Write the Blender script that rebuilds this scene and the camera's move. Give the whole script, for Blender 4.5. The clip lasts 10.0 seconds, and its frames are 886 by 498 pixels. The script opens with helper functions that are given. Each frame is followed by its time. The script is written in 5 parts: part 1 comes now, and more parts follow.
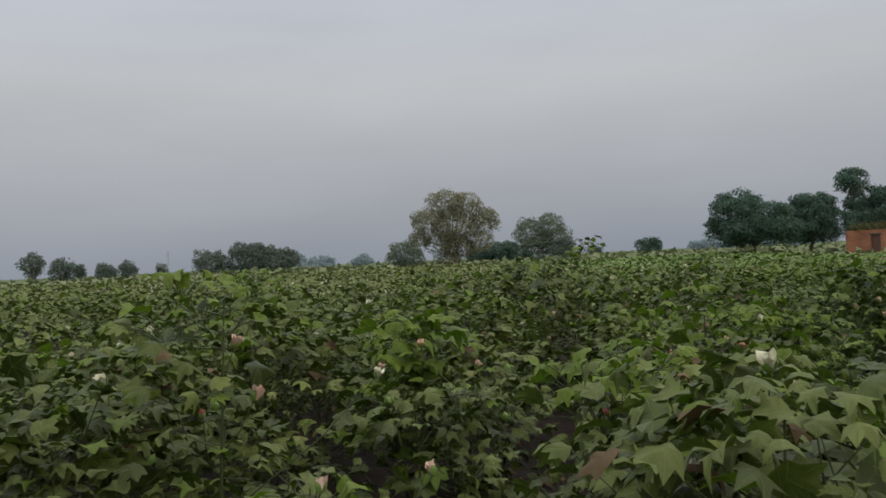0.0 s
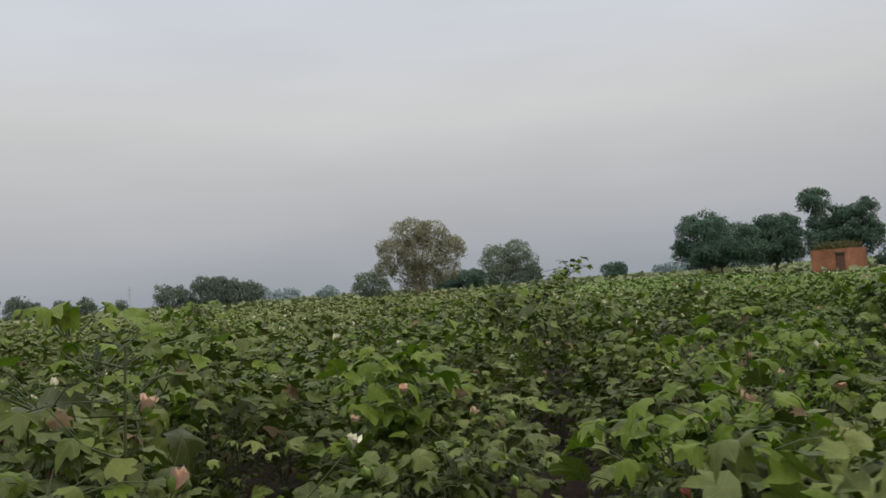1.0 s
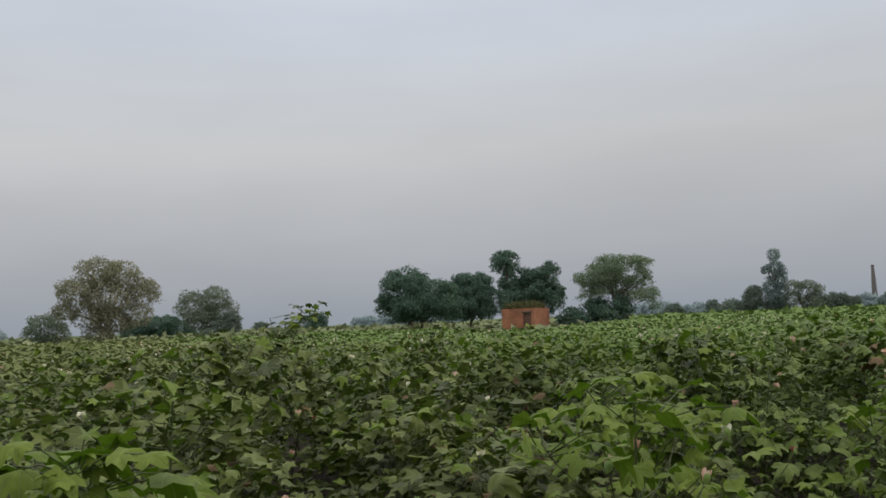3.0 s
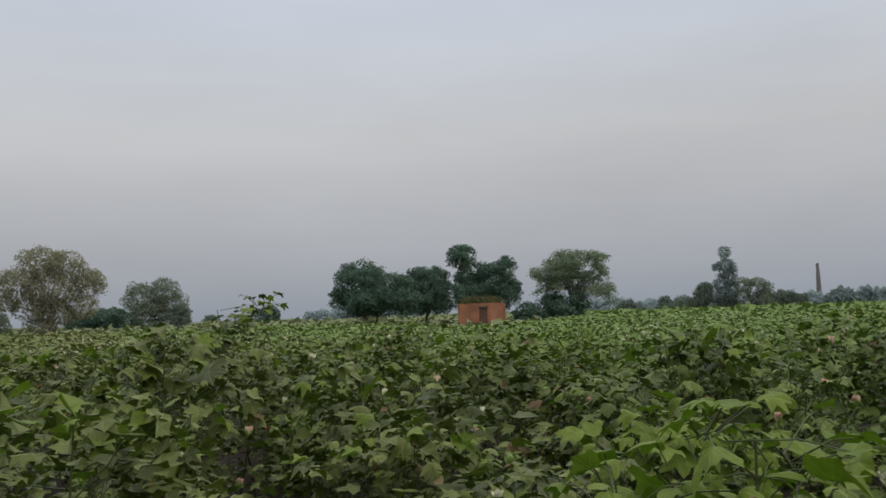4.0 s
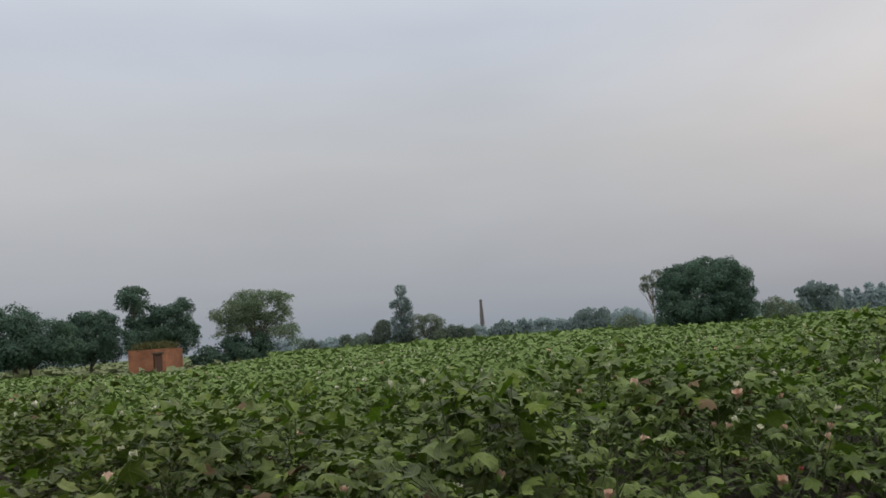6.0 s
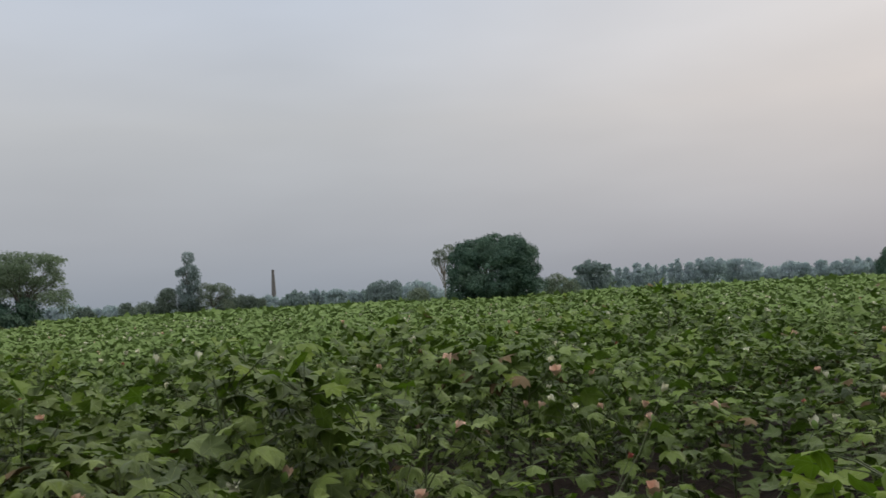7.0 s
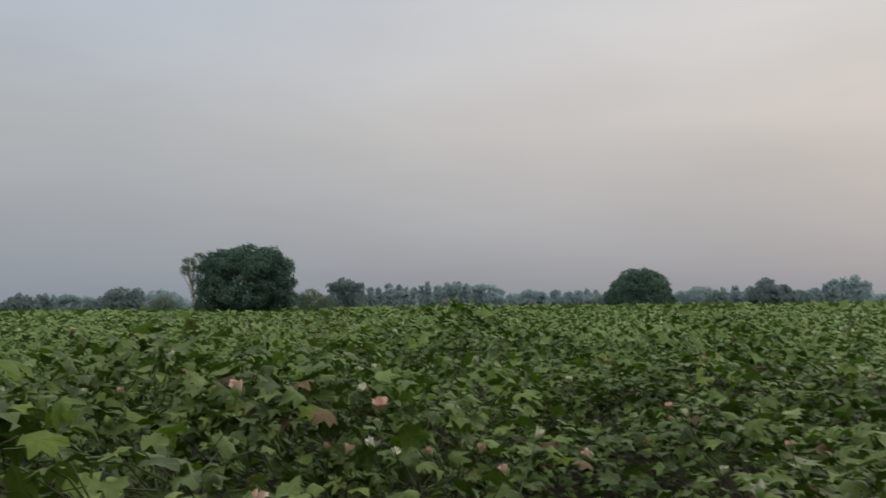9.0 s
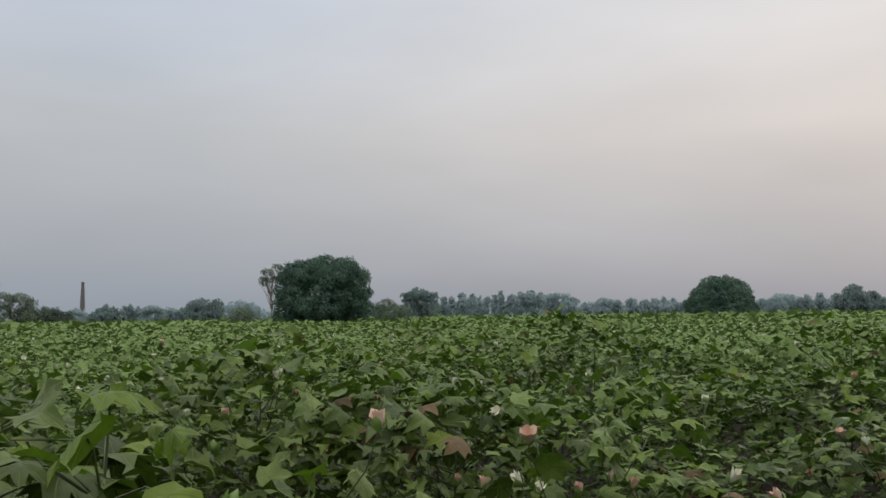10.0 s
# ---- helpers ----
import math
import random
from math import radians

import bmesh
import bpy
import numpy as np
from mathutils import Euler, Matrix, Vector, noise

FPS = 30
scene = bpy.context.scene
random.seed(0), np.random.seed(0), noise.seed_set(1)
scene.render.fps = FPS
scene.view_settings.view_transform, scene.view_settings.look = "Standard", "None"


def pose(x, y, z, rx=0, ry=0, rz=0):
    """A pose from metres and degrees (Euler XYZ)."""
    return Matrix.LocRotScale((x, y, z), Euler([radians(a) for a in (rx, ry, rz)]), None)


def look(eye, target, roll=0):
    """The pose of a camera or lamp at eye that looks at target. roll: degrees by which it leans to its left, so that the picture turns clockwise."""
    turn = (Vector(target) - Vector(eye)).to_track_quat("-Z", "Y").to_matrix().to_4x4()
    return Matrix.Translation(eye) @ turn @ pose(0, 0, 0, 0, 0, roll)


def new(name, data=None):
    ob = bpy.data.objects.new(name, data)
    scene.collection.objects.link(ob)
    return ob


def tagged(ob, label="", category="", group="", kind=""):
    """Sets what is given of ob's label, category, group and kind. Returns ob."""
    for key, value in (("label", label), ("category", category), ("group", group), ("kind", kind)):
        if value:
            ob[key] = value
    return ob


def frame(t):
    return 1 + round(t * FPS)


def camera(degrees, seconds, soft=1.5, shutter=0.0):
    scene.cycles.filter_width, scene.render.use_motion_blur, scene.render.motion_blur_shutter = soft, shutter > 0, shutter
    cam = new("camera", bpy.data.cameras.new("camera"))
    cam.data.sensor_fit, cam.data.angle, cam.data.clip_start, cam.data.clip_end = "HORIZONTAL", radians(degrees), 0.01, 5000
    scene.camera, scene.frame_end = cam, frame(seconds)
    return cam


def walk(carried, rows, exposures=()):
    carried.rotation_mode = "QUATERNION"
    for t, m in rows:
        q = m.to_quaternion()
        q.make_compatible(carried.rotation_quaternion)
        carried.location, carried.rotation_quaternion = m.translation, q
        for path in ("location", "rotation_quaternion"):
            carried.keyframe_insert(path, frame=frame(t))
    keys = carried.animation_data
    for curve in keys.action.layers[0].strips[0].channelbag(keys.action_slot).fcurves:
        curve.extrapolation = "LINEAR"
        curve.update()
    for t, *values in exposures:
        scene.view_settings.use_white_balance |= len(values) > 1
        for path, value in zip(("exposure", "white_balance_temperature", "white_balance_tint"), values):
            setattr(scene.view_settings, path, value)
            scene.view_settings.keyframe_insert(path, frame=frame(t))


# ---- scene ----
cam = camera(54.37, 10.0, soft=1.6, shutter=0.18)
EXPOSURES = ((0, -0.12, 6500, 10), (0.5, 0.1, 6570, 10), (1, 0.1, 6760, 10), (1.5, -0.05, 6580, 10), (2, 0, 6640, 9), (2.5, 0.06, 6640, 9), (3, 0.02, 6610, 9.5), (4.5, -0.05, 6580, 10), (5, -0.08, 6580, 10), (6.5, -0.06, 6530, 10), (7, -0.04, 6480, 9.5), (7.5, 0, 6460, 9), (8, -0.42, 6400, 7), (8.5, -0.28, 6420, 7), (9, -0.24, 6430, 8), (9.5, -0.23, 6460, 9), (10, -0.05, 6450, 9))
PATH = [
    (0, (0.000, 0.000, 1.461), (0.003, 10.000, 1.580), -2.69),
    (0.2, (-0.003, 0.193, 1.459), (0.080, 10.191, 1.609), -2.76),
    (0.3, (-0.004, 0.289, 1.458), (0.115, 10.286, 1.687), -2.66),
    (0.5, (-0.007, 0.482, 1.456), (0.280, 10.460, 2.060), -3.43),
    (0.7, (-0.038, 0.642, 1.450), (0.374, 10.614, 2.074), -4.14),
    (1, (-0.084, 0.883, 1.442), (0.340, 10.864, 1.874), -4.07),
    (1.2, (-0.160, 1.063, 1.456), (0.304, 11.042, 1.910), -3.30),
    (1.5, (-0.274, 1.332, 1.478), (0.188, 11.300, 2.119), -3.13),
    (1.7, (-0.246, 1.470, 1.468), (0.259, 11.436, 2.113), -3.17),
    (1.8, (-0.231, 1.538, 1.463), (0.448, 11.495, 2.098), -3.16),
    (2, (-0.203, 1.676, 1.453), (1.282, 11.547, 2.052), -3.33),
    (2.2, (-0.171, 1.830, 1.442), (1.956, 11.584, 2.026), -2.75),
    (2.5, (-0.122, 2.061, 1.425), (2.577, 11.675, 1.961), -2.06),
    (2.7, (-0.124, 2.220, 1.429), (3.044, 11.680, 2.121), -2.00),
    (3, (-0.127, 2.459, 1.435), (3.656, 11.679, 2.263), -2.34),
    (3.2, (-0.105, 2.632, 1.433), (3.784, 11.804, 2.298), -2.23),
    (4.3, (0.113, 3.629, 1.446), (4.649, 12.514, 2.144), -2.13),
    (4.5, (0.135, 3.786, 1.459), (4.888, 12.553, 2.194), -2.42),
    (4.7, (0.219, 3.897, 1.454), (5.155, 12.563, 2.185), -2.63),
    (5, (0.344, 4.064, 1.446), (5.984, 12.292, 2.146), -3.09),
    (5.2, (0.455, 4.169, 1.453), (7.096, 11.613, 2.153), -3.63),
    (6.3, (0.787, 4.899, 1.489), (8.291, 11.424, 2.537), -4.93),
    (6.5, (0.888, 4.987, 1.466), (8.813, 11.017, 2.380), -5.44),
    (6.7, (1.001, 5.043, 1.466), (9.345, 10.519, 2.096), -4.89),
    (7, (1.171, 5.126, 1.465), (9.825, 10.109, 2.000), -3.25),
    (7.2, (1.261, 5.164, 1.460), (10.070, 9.881, 1.860), -3.35),
    (7.5, (1.397, 5.220, 1.453), (10.522, 9.307, 1.658), -3.35),
    (7.7, (1.490, 5.269, 1.445), (10.951, 8.501, 1.627), -2.67),
    (8, (1.629, 5.342, 1.434), (11.386, 7.489, 1.874), -1.66),
    (8.2, (1.720, 5.418, 1.424), (11.535, 7.285, 1.856), -0.66),
    (8.5, (1.856, 5.533, 1.410), (11.662, 7.444, 1.840), -0.07),
    (8.7, (1.922, 5.621, 1.418), (11.724, 7.556, 1.855), -0.65),
    (9, (2.022, 5.753, 1.430), (11.719, 8.112, 2.066), -0.57),
    (9.2, (2.068, 5.847, 1.440), (11.635, 8.649, 2.239), -0.30),
    (9.3, (2.092, 5.895, 1.446), (11.614, 8.839, 2.259), -0.51),
    (9.5, (2.138, 5.989, 1.456), (11.618, 9.066, 2.271), -0.81),
    (9.7, (2.209, 6.018, 1.452), (11.668, 9.164, 2.244), -0.81),
    (10, (2.315, 6.061, 1.445), (11.773, 9.221, 2.198), -0.85),
]
walk(cam, [(t, look(eye, target, roll)) for t, eye, target, roll in PATH], EXPOSURES)

# ---- world and light ----
SUN_AZ, SUN_EL = radians(118), radians(7)      # clockwise from +y, low and behind the haze
world = bpy.data.worlds.new("dusk_sky")
scene.world = world
world.use_nodes = True


def build_world():
    nt = world.node_tree
    N, L = nt.nodes, nt.links
    N.clear()
    out, bg = N.new("ShaderNodeOutputWorld"), N.new("ShaderNodeBackground")
    sky = N.new("ShaderNodeTexSky")
    sky.sky_type, sky.sun_disc = "NISHITA", False
    sky.sun_elevation, sky.sun_rotation = SUN_EL, SUN_AZ
    sky.air_density, sky.dust_density, sky.ozone_density = 1.5, 4.0, 2.0
    skys = N.new("ShaderNodeVectorMath")
    skys.operation = "SCALE"
    skys.inputs["Scale"].default_value = 0.10
    L.new(sky.outputs[0], skys.inputs[0])
    # haze: colour by height over the horizon, warmer towards the sunset
    tc, sep = N.new("ShaderNodeTexCoord"), N.new("ShaderNodeSeparateXYZ")
    L.new(tc.outputs["Generated"], sep.inputs[0])
    cool, warm = N.new("ShaderNodeValToRGB"), N.new("ShaderNodeValToRGB")
    for ramp, stops in ((cool, COOL), (warm, WARM)):
        L.new(sep.outputs["Z"], ramp.inputs[0])
        e = ramp.color_ramp.elements
        while len(e) < len(stops):
            e.new(0.5)
        for k, (p, c) in zip(e, stops):
            k.position, k.color = p, (*c, 1)
    dot = N.new("ShaderNodeVectorMath")
    dot.operation = "DOT_PRODUCT"
    dot.inputs[1].default_value = (math.sin(SUN_AZ), math.cos(SUN_AZ), 0)
    L.new(tc.outputs["Generated"], dot.inputs[0])
    mr = N.new("ShaderNodeMapRange")
    mr.interpolation_type = "SMOOTHSTEP"
    mr.inputs["From Min"].default_value, mr.inputs["From Max"].default_value = 0.34, 1.05
    L.new(dot.outputs["Value"], mr.inputs["Value"])
    # faint cloud veils
    sc = N.new("ShaderNodeMapping")
    sc.inputs["Scale"].default_value = (1.6, 1.6, 6.0)
    nz = N.new("ShaderNodeTexNoise")
    nz.inputs["Scale"].default_value, nz.inputs["Detail"].default_value = 1.5, 3
    L.new(tc.outputs["Generated"], sc.inputs[0])
    L.new(sc.outputs[0], nz.inputs["Vector"])
    nr = N.new("ShaderNodeMapRange")
    nr.inputs["From Min"].default_value, nr.inputs["From Max"].default_value = 0.3, 0.7
    nr.inputs["To Min"].default_value, nr.inputs["To Max"].default_value = 0.945, 1.055
    L.new(nz.outputs["Fac"], nr.inputs["Value"])
    mix = N.new("ShaderNodeMix")
    mix.data_type = "RGBA"
    L.new(mr.outputs[0], mix.inputs["Factor"])
    L.new(cool.outputs[0], mix.inputs["A"])
    L.new(warm.outputs[0], mix.inputs["B"])
    veil = N.new("ShaderNodeVectorMath")
    veil.operation = "SCALE"
    L.new(mix.outputs["Result"], veil.inputs[0])
    L.new(nr.outputs[0], veil.inputs["Scale"])
    both = N.new("ShaderNodeMix")
    both.data_type = "RGBA"
    both.inputs["Factor"].default_value = 0.96
    L.new(skys.outputs[0], both.inputs["A"])
    L.new(veil.outputs[0], both.inputs["B"])
    L.new(both.outputs["Result"], bg.inputs["Color"])
    bg.inputs["Strength"].default_value = 1.0
    L.new(bg.outputs[0], out.inputs[0])


COOL = ((0.0, (0.30, 0.335, 0.39)), (0.08, (0.42, 0.44, 0.48)), (0.2, (0.56, 0.575, 0.60)), (0.34, (0.58, 0.63, 0.72)), (0.6, (0.98, 1.02, 1.06)), (1.0, (1.78, 1.79, 1.78)))
WARM = ((0.0, (0.37, 0.365, 0.40)), (0.08, (0.50, 0.485, 0.50)), (0.2, (0.76, 0.695, 0.665)), (0.34, (0.83, 0.79, 0.775)), (0.6, (1.03, 1.04, 1.08)), (1.0, (1.78, 1.79, 1.78)))
build_world()
sun = new("sun", bpy.data.lights.new("sun", "SUN"))
sun.data.energy, sun.data.angle, sun.data.color = 0.6, radians(55), (1.0, 0.89, 0.78)
sun.matrix_world = look((math.sin(SUN_AZ) * 50, math.cos(SUN_AZ) * 50, math.tan(radians(18)) * 50), (0, 0, 0))

# ---- materials ----


def material(name):
    m = bpy.data.materials.new(name)
    m.use_nodes = True
    nt = m.node_tree
    return m, nt.nodes, nt.links, nt.nodes["Principled BSDF"], nt.nodes["Material Output"]


def ramp_node(N, stops):
    r = N.new("ShaderNodeValToRGB")
    e = r.color_ramp.elements
    while len(e) < len(stops):
        e.new(0.5)
    for k, (p, c) in zip(e, stops):
        k.position, k.color = p, (*c, 1)
    return r


def leaf_material(name, stops, rough=0.5, through_light=0.15, patch=0.25, vein=None, tone=0.35, gloss=0.2, x_tint=False):
    """Leaves: each leaf its own tone, patches over the plant, light through the blade."""
    m, N, L, p, out = material(name)
    geo, info = N.new("ShaderNodeNewGeometry"), N.new("ShaderNodeObjectInfo")
    add = N.new("ShaderNodeMath")
    add.operation = "ADD"
    L.new(geo.outputs["Random Per Island"], add.inputs[0])
    L.new(info.outputs["Random"], add.inputs[1])
    fr = N.new("ShaderNodeMath")
    fr.operation = "FRACT"
    L.new(add.outputs[0], fr.inputs[0])
    nz = N.new("ShaderNodeTexNoise")
    nz.inputs["Scale"].default_value, nz.inputs["Detail"].default_value = patch, 3
    L.new(geo.outputs["Position"], nz.inputs["Vector"])
    mx = N.new("ShaderNodeMix")
    mx.inputs["Factor"].default_value = tone
    L.new(fr.outputs[0], mx.inputs["A"])
    spread = N.new("ShaderNodeMapRange")
    spread.inputs["From Min"].default_value, spread.inputs["From Max"].default_value = 0.3, 0.7
    L.new(nz.outputs["Fac"], spread.inputs["Value"])
    L.new(spread.outputs[0], mx.inputs["B"])
    r = ramp_node(N, stops)
    L.new(mx.outputs["Result"], r.inputs[0])
    # blotches within the blade
    fine = N.new("ShaderNodeTexNoise")
    fine.inputs["Scale"].default_value, fine.inputs["Detail"].default_value = 38, 4
    L.new(geo.outputs["Position"], fine.inputs["Vector"])
    fm = N.new("ShaderNodeMapRange")
    fm.inputs["To Min"].default_value, fm.inputs["To Max"].default_value = 0.62, 1.38
    L.new(fine.outputs["Fac"], fm.inputs["Value"])
    sc = N.new("ShaderNodeVectorMath")
    sc.operation = "SCALE"
    L.new(r.outputs[0], sc.inputs[0])
    L.new(fm.outputs[0], sc.inputs["Scale"])
    colour = sc.outputs[0]
    if x_tint:
        # leaves go from a darker olive to a paler green along x, with a ragged border
        ps, wob = N.new("ShaderNodeSeparateXYZ"), N.new("ShaderNodeTexNoise")
        L.new(geo.outputs["Position"], ps.inputs[0])
        wob.inputs["Scale"].default_value, wob.inputs["Detail"].default_value = 0.5, 3
        L.new(geo.outputs["Position"], wob.inputs["Vector"])
        wm = N.new("ShaderNodeMath")
        wm.operation, wm.inputs[1].default_value = "MULTIPLY_ADD", 6.0
        L.new(wob.outputs["Fac"], wm.inputs[0])
        L.new(ps.outputs["X"], wm.inputs[2])
        side = N.new("ShaderNodeMapRange")
        side.interpolation_type = "SMOOTHSTEP"
        side.inputs["From Min"].default_value, side.inputs["From Max"].default_value = 4.5, 10.0
        L.new(wm.outputs[0], side.inputs["Value"])
        hue, mul = N.new("ShaderNodeMix"), N.new("ShaderNodeVectorMath")
        hue.data_type, mul.operation = "RGBA", "MULTIPLY"
        hue.inputs["A"].default_value, hue.inputs["B"].default_value = (1.04, 0.915, 1.13, 1), (1.07, 1.15, 1.18, 1)
        L.new(side.outputs[0], hue.inputs["Factor"])
        L.new(colour, mul.inputs[0])
        L.new(hue.outputs["Result"], mul.inputs[1])
        colour = mul.outputs[0]
    if vein:
        at = N.new("ShaderNodeAttribute")
        at.attribute_name = "vein"
        vm = N.new("ShaderNodeMapRange")
        vm.inputs["From Min"].default_value, vm.inputs["From Max"].default_value = 0.88, 0.98
        vm.inputs["To Max"].default_value = 0.5
        L.new(at.outputs["Fac"], vm.inputs["Value"])
        vmix = N.new("ShaderNodeMix")
        vmix.data_type = "RGBA"
        vmix.inputs["B"].default_value = (*vein, 1)
        L.new(vm.outputs[0], vmix.inputs["Factor"])
        L.new(colour, vmix.inputs["A"])
        colour = vmix.outputs["Result"]
        bump = N.new("ShaderNodeBump")
        bump.inputs["Strength"].default_value, bump.inputs["Distance"].default_value = 0.5, 0.006
        addh = N.new("ShaderNodeMath")
        addh.operation = "SUBTRACT"
        L.new(fine.outputs["Fac"], addh.inputs[0])
        L.new(vm.outputs[0], addh.inputs[1])
        L.new(addh.outputs[0], bump.inputs["Height"])
        L.new(bump.outputs[0], p.inputs["Normal"])
    L.new(colour, p.inputs["Base Color"])
    p.inputs["Roughness"].default_value = rough
    p.inputs["Specular IOR Level"].default_value = gloss
    tr, mixs = N.new("ShaderNodeBsdfTranslucent"), N.new("ShaderNodeMixShader")
    # light that comes through the blade is a purer green
    pure = N.new("ShaderNodeVectorMath")
    pure.operation = "MULTIPLY"
    pure.inputs[1].default_value = (0.85, 1.25, 0.5) if vein else (0.95, 1.08, 0.85)
    L.new(colour, pure.inputs[0])
    L.new(pure.outputs[0], tr.inputs["Color"])
    mixs.inputs[0].default_value = through_light
    L.new(p.outputs[0], mixs.inputs[1])
    L.new(tr.outputs[0], mixs.inputs[2])
    L.new(mixs.outputs[0], out.inputs[0])
    return m


def mottled(name, stops, scale=4.0, rough=0.8, bump=0.3, detail=6, dist=0.02):
    m, N, L, p, out = material(name)
    geo = N.new("ShaderNodeNewGeometry")
    a, b = N.new("ShaderNodeTexNoise"), N.new("ShaderNodeTexNoise")
    a.inputs["Scale"].default_value, a.inputs["Detail"].default_value = scale, detail
    b.inputs["Scale"].default_value, b.inputs["Detail"].default_value = scale * 9, 4
    for n in (a, b):
        L.new(geo.outputs["Position"], n.inputs["Vector"])
    mx = N.new("ShaderNodeMix")
    mx.inputs["Factor"].default_value = 0.4
    L.new(a.outputs["Fac"], mx.inputs["A"])
    L.new(b.outputs["Fac"], mx.inputs["B"])
    st = N.new("ShaderNodeMapRange")
    st.inputs["From Min"].default_value, st.inputs["From Max"].default_value = 0.3, 0.7
    L.new(mx.outputs["Result"], st.inputs["Value"])
    r = ramp_node(N, stops)
    L.new(st.outputs[0], r.inputs[0])
    L.new(r.outputs[0], p.inputs["Base Color"])
    bp = N.new("ShaderNodeBump")
    bp.inputs["Strength"].default_value, bp.inputs["Distance"].default_value = bump, dist
    L.new(mx.outputs["Result"], bp.inputs["Height"])
    L.new(bp.outputs[0], p.inputs["Normal"])
    p.inputs["Roughness"].default_value = rough
    return m


def brick_material(name):
    m, N, L, p, out = material(name)
    tc = N.new("ShaderNodeTexCoord")
    sep = N.new("ShaderNodeSeparateXYZ")
    L.new(tc.outputs["Object"], sep.inputs[0])
    ad = N.new("ShaderNodeMath")
    ad.operation = "ADD"
    L.new(sep.outputs["X"], ad.inputs[0])
    L.new(sep.outputs["Y"], ad.inputs[1])
    cb = N.new("ShaderNodeCombineXYZ")
    L.new(ad.outputs[0], cb.inputs["X"])
    L.new(sep.outputs["Z"], cb.inputs["Y"])
    bt = N.new("ShaderNodeTexBrick")
    bt.inputs["Scale"].default_value = 1.0
    bt.inputs["Brick Width"].default_value, bt.inputs["Row Height"].default_value = 0.24, 0.085
    bt.inputs["Mortar Size"].default_value = 0.010
    bt.inputs["Color1"].default_value, bt.inputs["Color2"].default_value = (0.46, 0.175, 0.085, 1), (0.37, 0.135, 0.07, 1)
    bt.inputs["Mortar"].default_value = (0.27, 0.17, 0.12, 1)
    L.new(cb.outputs[0], bt.inputs["Vector"])
    nz = N.new("ShaderNodeTexNoise")
    nz.inputs["Scale"].default_value, nz.inputs["Detail"].default_value = 1.3, 6
    L.new(tc.outputs["Object"], nz.inputs["Vector"])
    mr = N.new("ShaderNodeMapRange")
    mr.inputs["From Min"].default_value, mr.inputs["From Max"].default_value = 0.3, 0.7
    mr.inputs["To Min"].default_value, mr.inputs["To Max"].default_value = 0.72, 1.15
    L.new(nz.outputs["Fac"], mr.inputs["Value"])
    sc = N.new("ShaderNodeVectorMath")
    sc.operation = "SCALE"
    L.new(bt.outputs["Color"], sc.inputs[0])
    L.new(mr.outputs[0], sc.inputs["Scale"])
    L.new(sc.outputs[0], p.inputs["Base Color"])
    bp = N.new("ShaderNodeBump")
    bp.inputs["Strength"].default_value, bp.inputs["Distance"].default_value, bp.invert = 0.6, 0.01, True
    L.new(bt.outputs["Fac"], bp.inputs["Height"])
    L.new(bp.outputs[0], p.inputs["Normal"])
    p.inputs["Roughness"].default_value = 0.9
    return m


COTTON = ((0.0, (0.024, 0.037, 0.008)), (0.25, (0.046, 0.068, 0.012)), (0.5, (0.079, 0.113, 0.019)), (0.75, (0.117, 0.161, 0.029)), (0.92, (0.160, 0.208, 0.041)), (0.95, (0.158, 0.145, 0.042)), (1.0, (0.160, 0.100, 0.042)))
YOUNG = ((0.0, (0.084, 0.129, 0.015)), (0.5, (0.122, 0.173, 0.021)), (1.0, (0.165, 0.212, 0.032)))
# same cotton further off, its base colour raised to brighten the dark far canopy
CROP_LIFTED = ((0.0, (0.112, 0.157, 0.043)), (0.4, (0.136, 0.185, 0.053)), (0.75, (0.164, 0.212, 0.066)), (1.0, (0.198, 0.236, 0.082)))
M_COTTON = leaf_material("cotton_leaf", COTTON, 0.48, 0.12, 1.9, vein=(0.19, 0.235, 0.085), tone=0.4, gloss=0.24, x_tint=True)
M_YOUNG = leaf_material("young_cotton_leaf", YOUNG, 0.48, 0.22, 0.8, vein=(0.21, 0.27, 0.09), gloss=0.18)
M_CROP_LIFTED = leaf_material("crop_leaf_lifted", CROP_LIFTED, 0.6, 0.08, 1.1, tone=0.4, gloss=0.10, x_tint=True)
M_WITHERED = leaf_material("withered_leaf", ((0.0, (0.075, 0.048, 0.022)), (0.5, (0.12, 0.080, 0.038)), (1.0, (0.18, 0.125, 0.065))), 0.7, 0.1, 2.0)
M_GRASS = leaf_material("pale_grass", ((0.0, (0.15, 0.18, 0.085)), (0.5, (0.19, 0.22, 0.11)), (1.0, (0.24, 0.25, 0.14))), 0.8, 0.1, 0.2, tone=0.6)
M_STEM = mottled("cotton_stem", ((0.0, (0.040, 0.060, 0.016)), (0.6, (0.062, 0.082, 0.024)), (1.0, (0.10, 0.065, 0.034))), 25, 0.6, 0.2)
M_PINK = mottled("pink_petal", ((0.0, (0.58, 0.33, 0.24)), (0.5, (0.67, 0.45, 0.33)), (1.0, (0.72, 0.55, 0.43))), 30, 0.55, 0.15, dist=0.003)
M_CREAM = mottled("cream_petal", ((0.0, (0.64, 0.60, 0.42)), (0.6, (0.72, 0.70, 0.53)), (1.0, (0.76, 0.75, 0.62))), 30, 0.55, 0.15, dist=0.003)
M_RED = mottled("withered_petal", ((0.0, (0.22, 0.045, 0.035)), (0.6, (0.34, 0.09, 0.07)), (1.0, (0.42, 0.20, 0.14))), 40, 0.6, 0.3, dist=0.003)
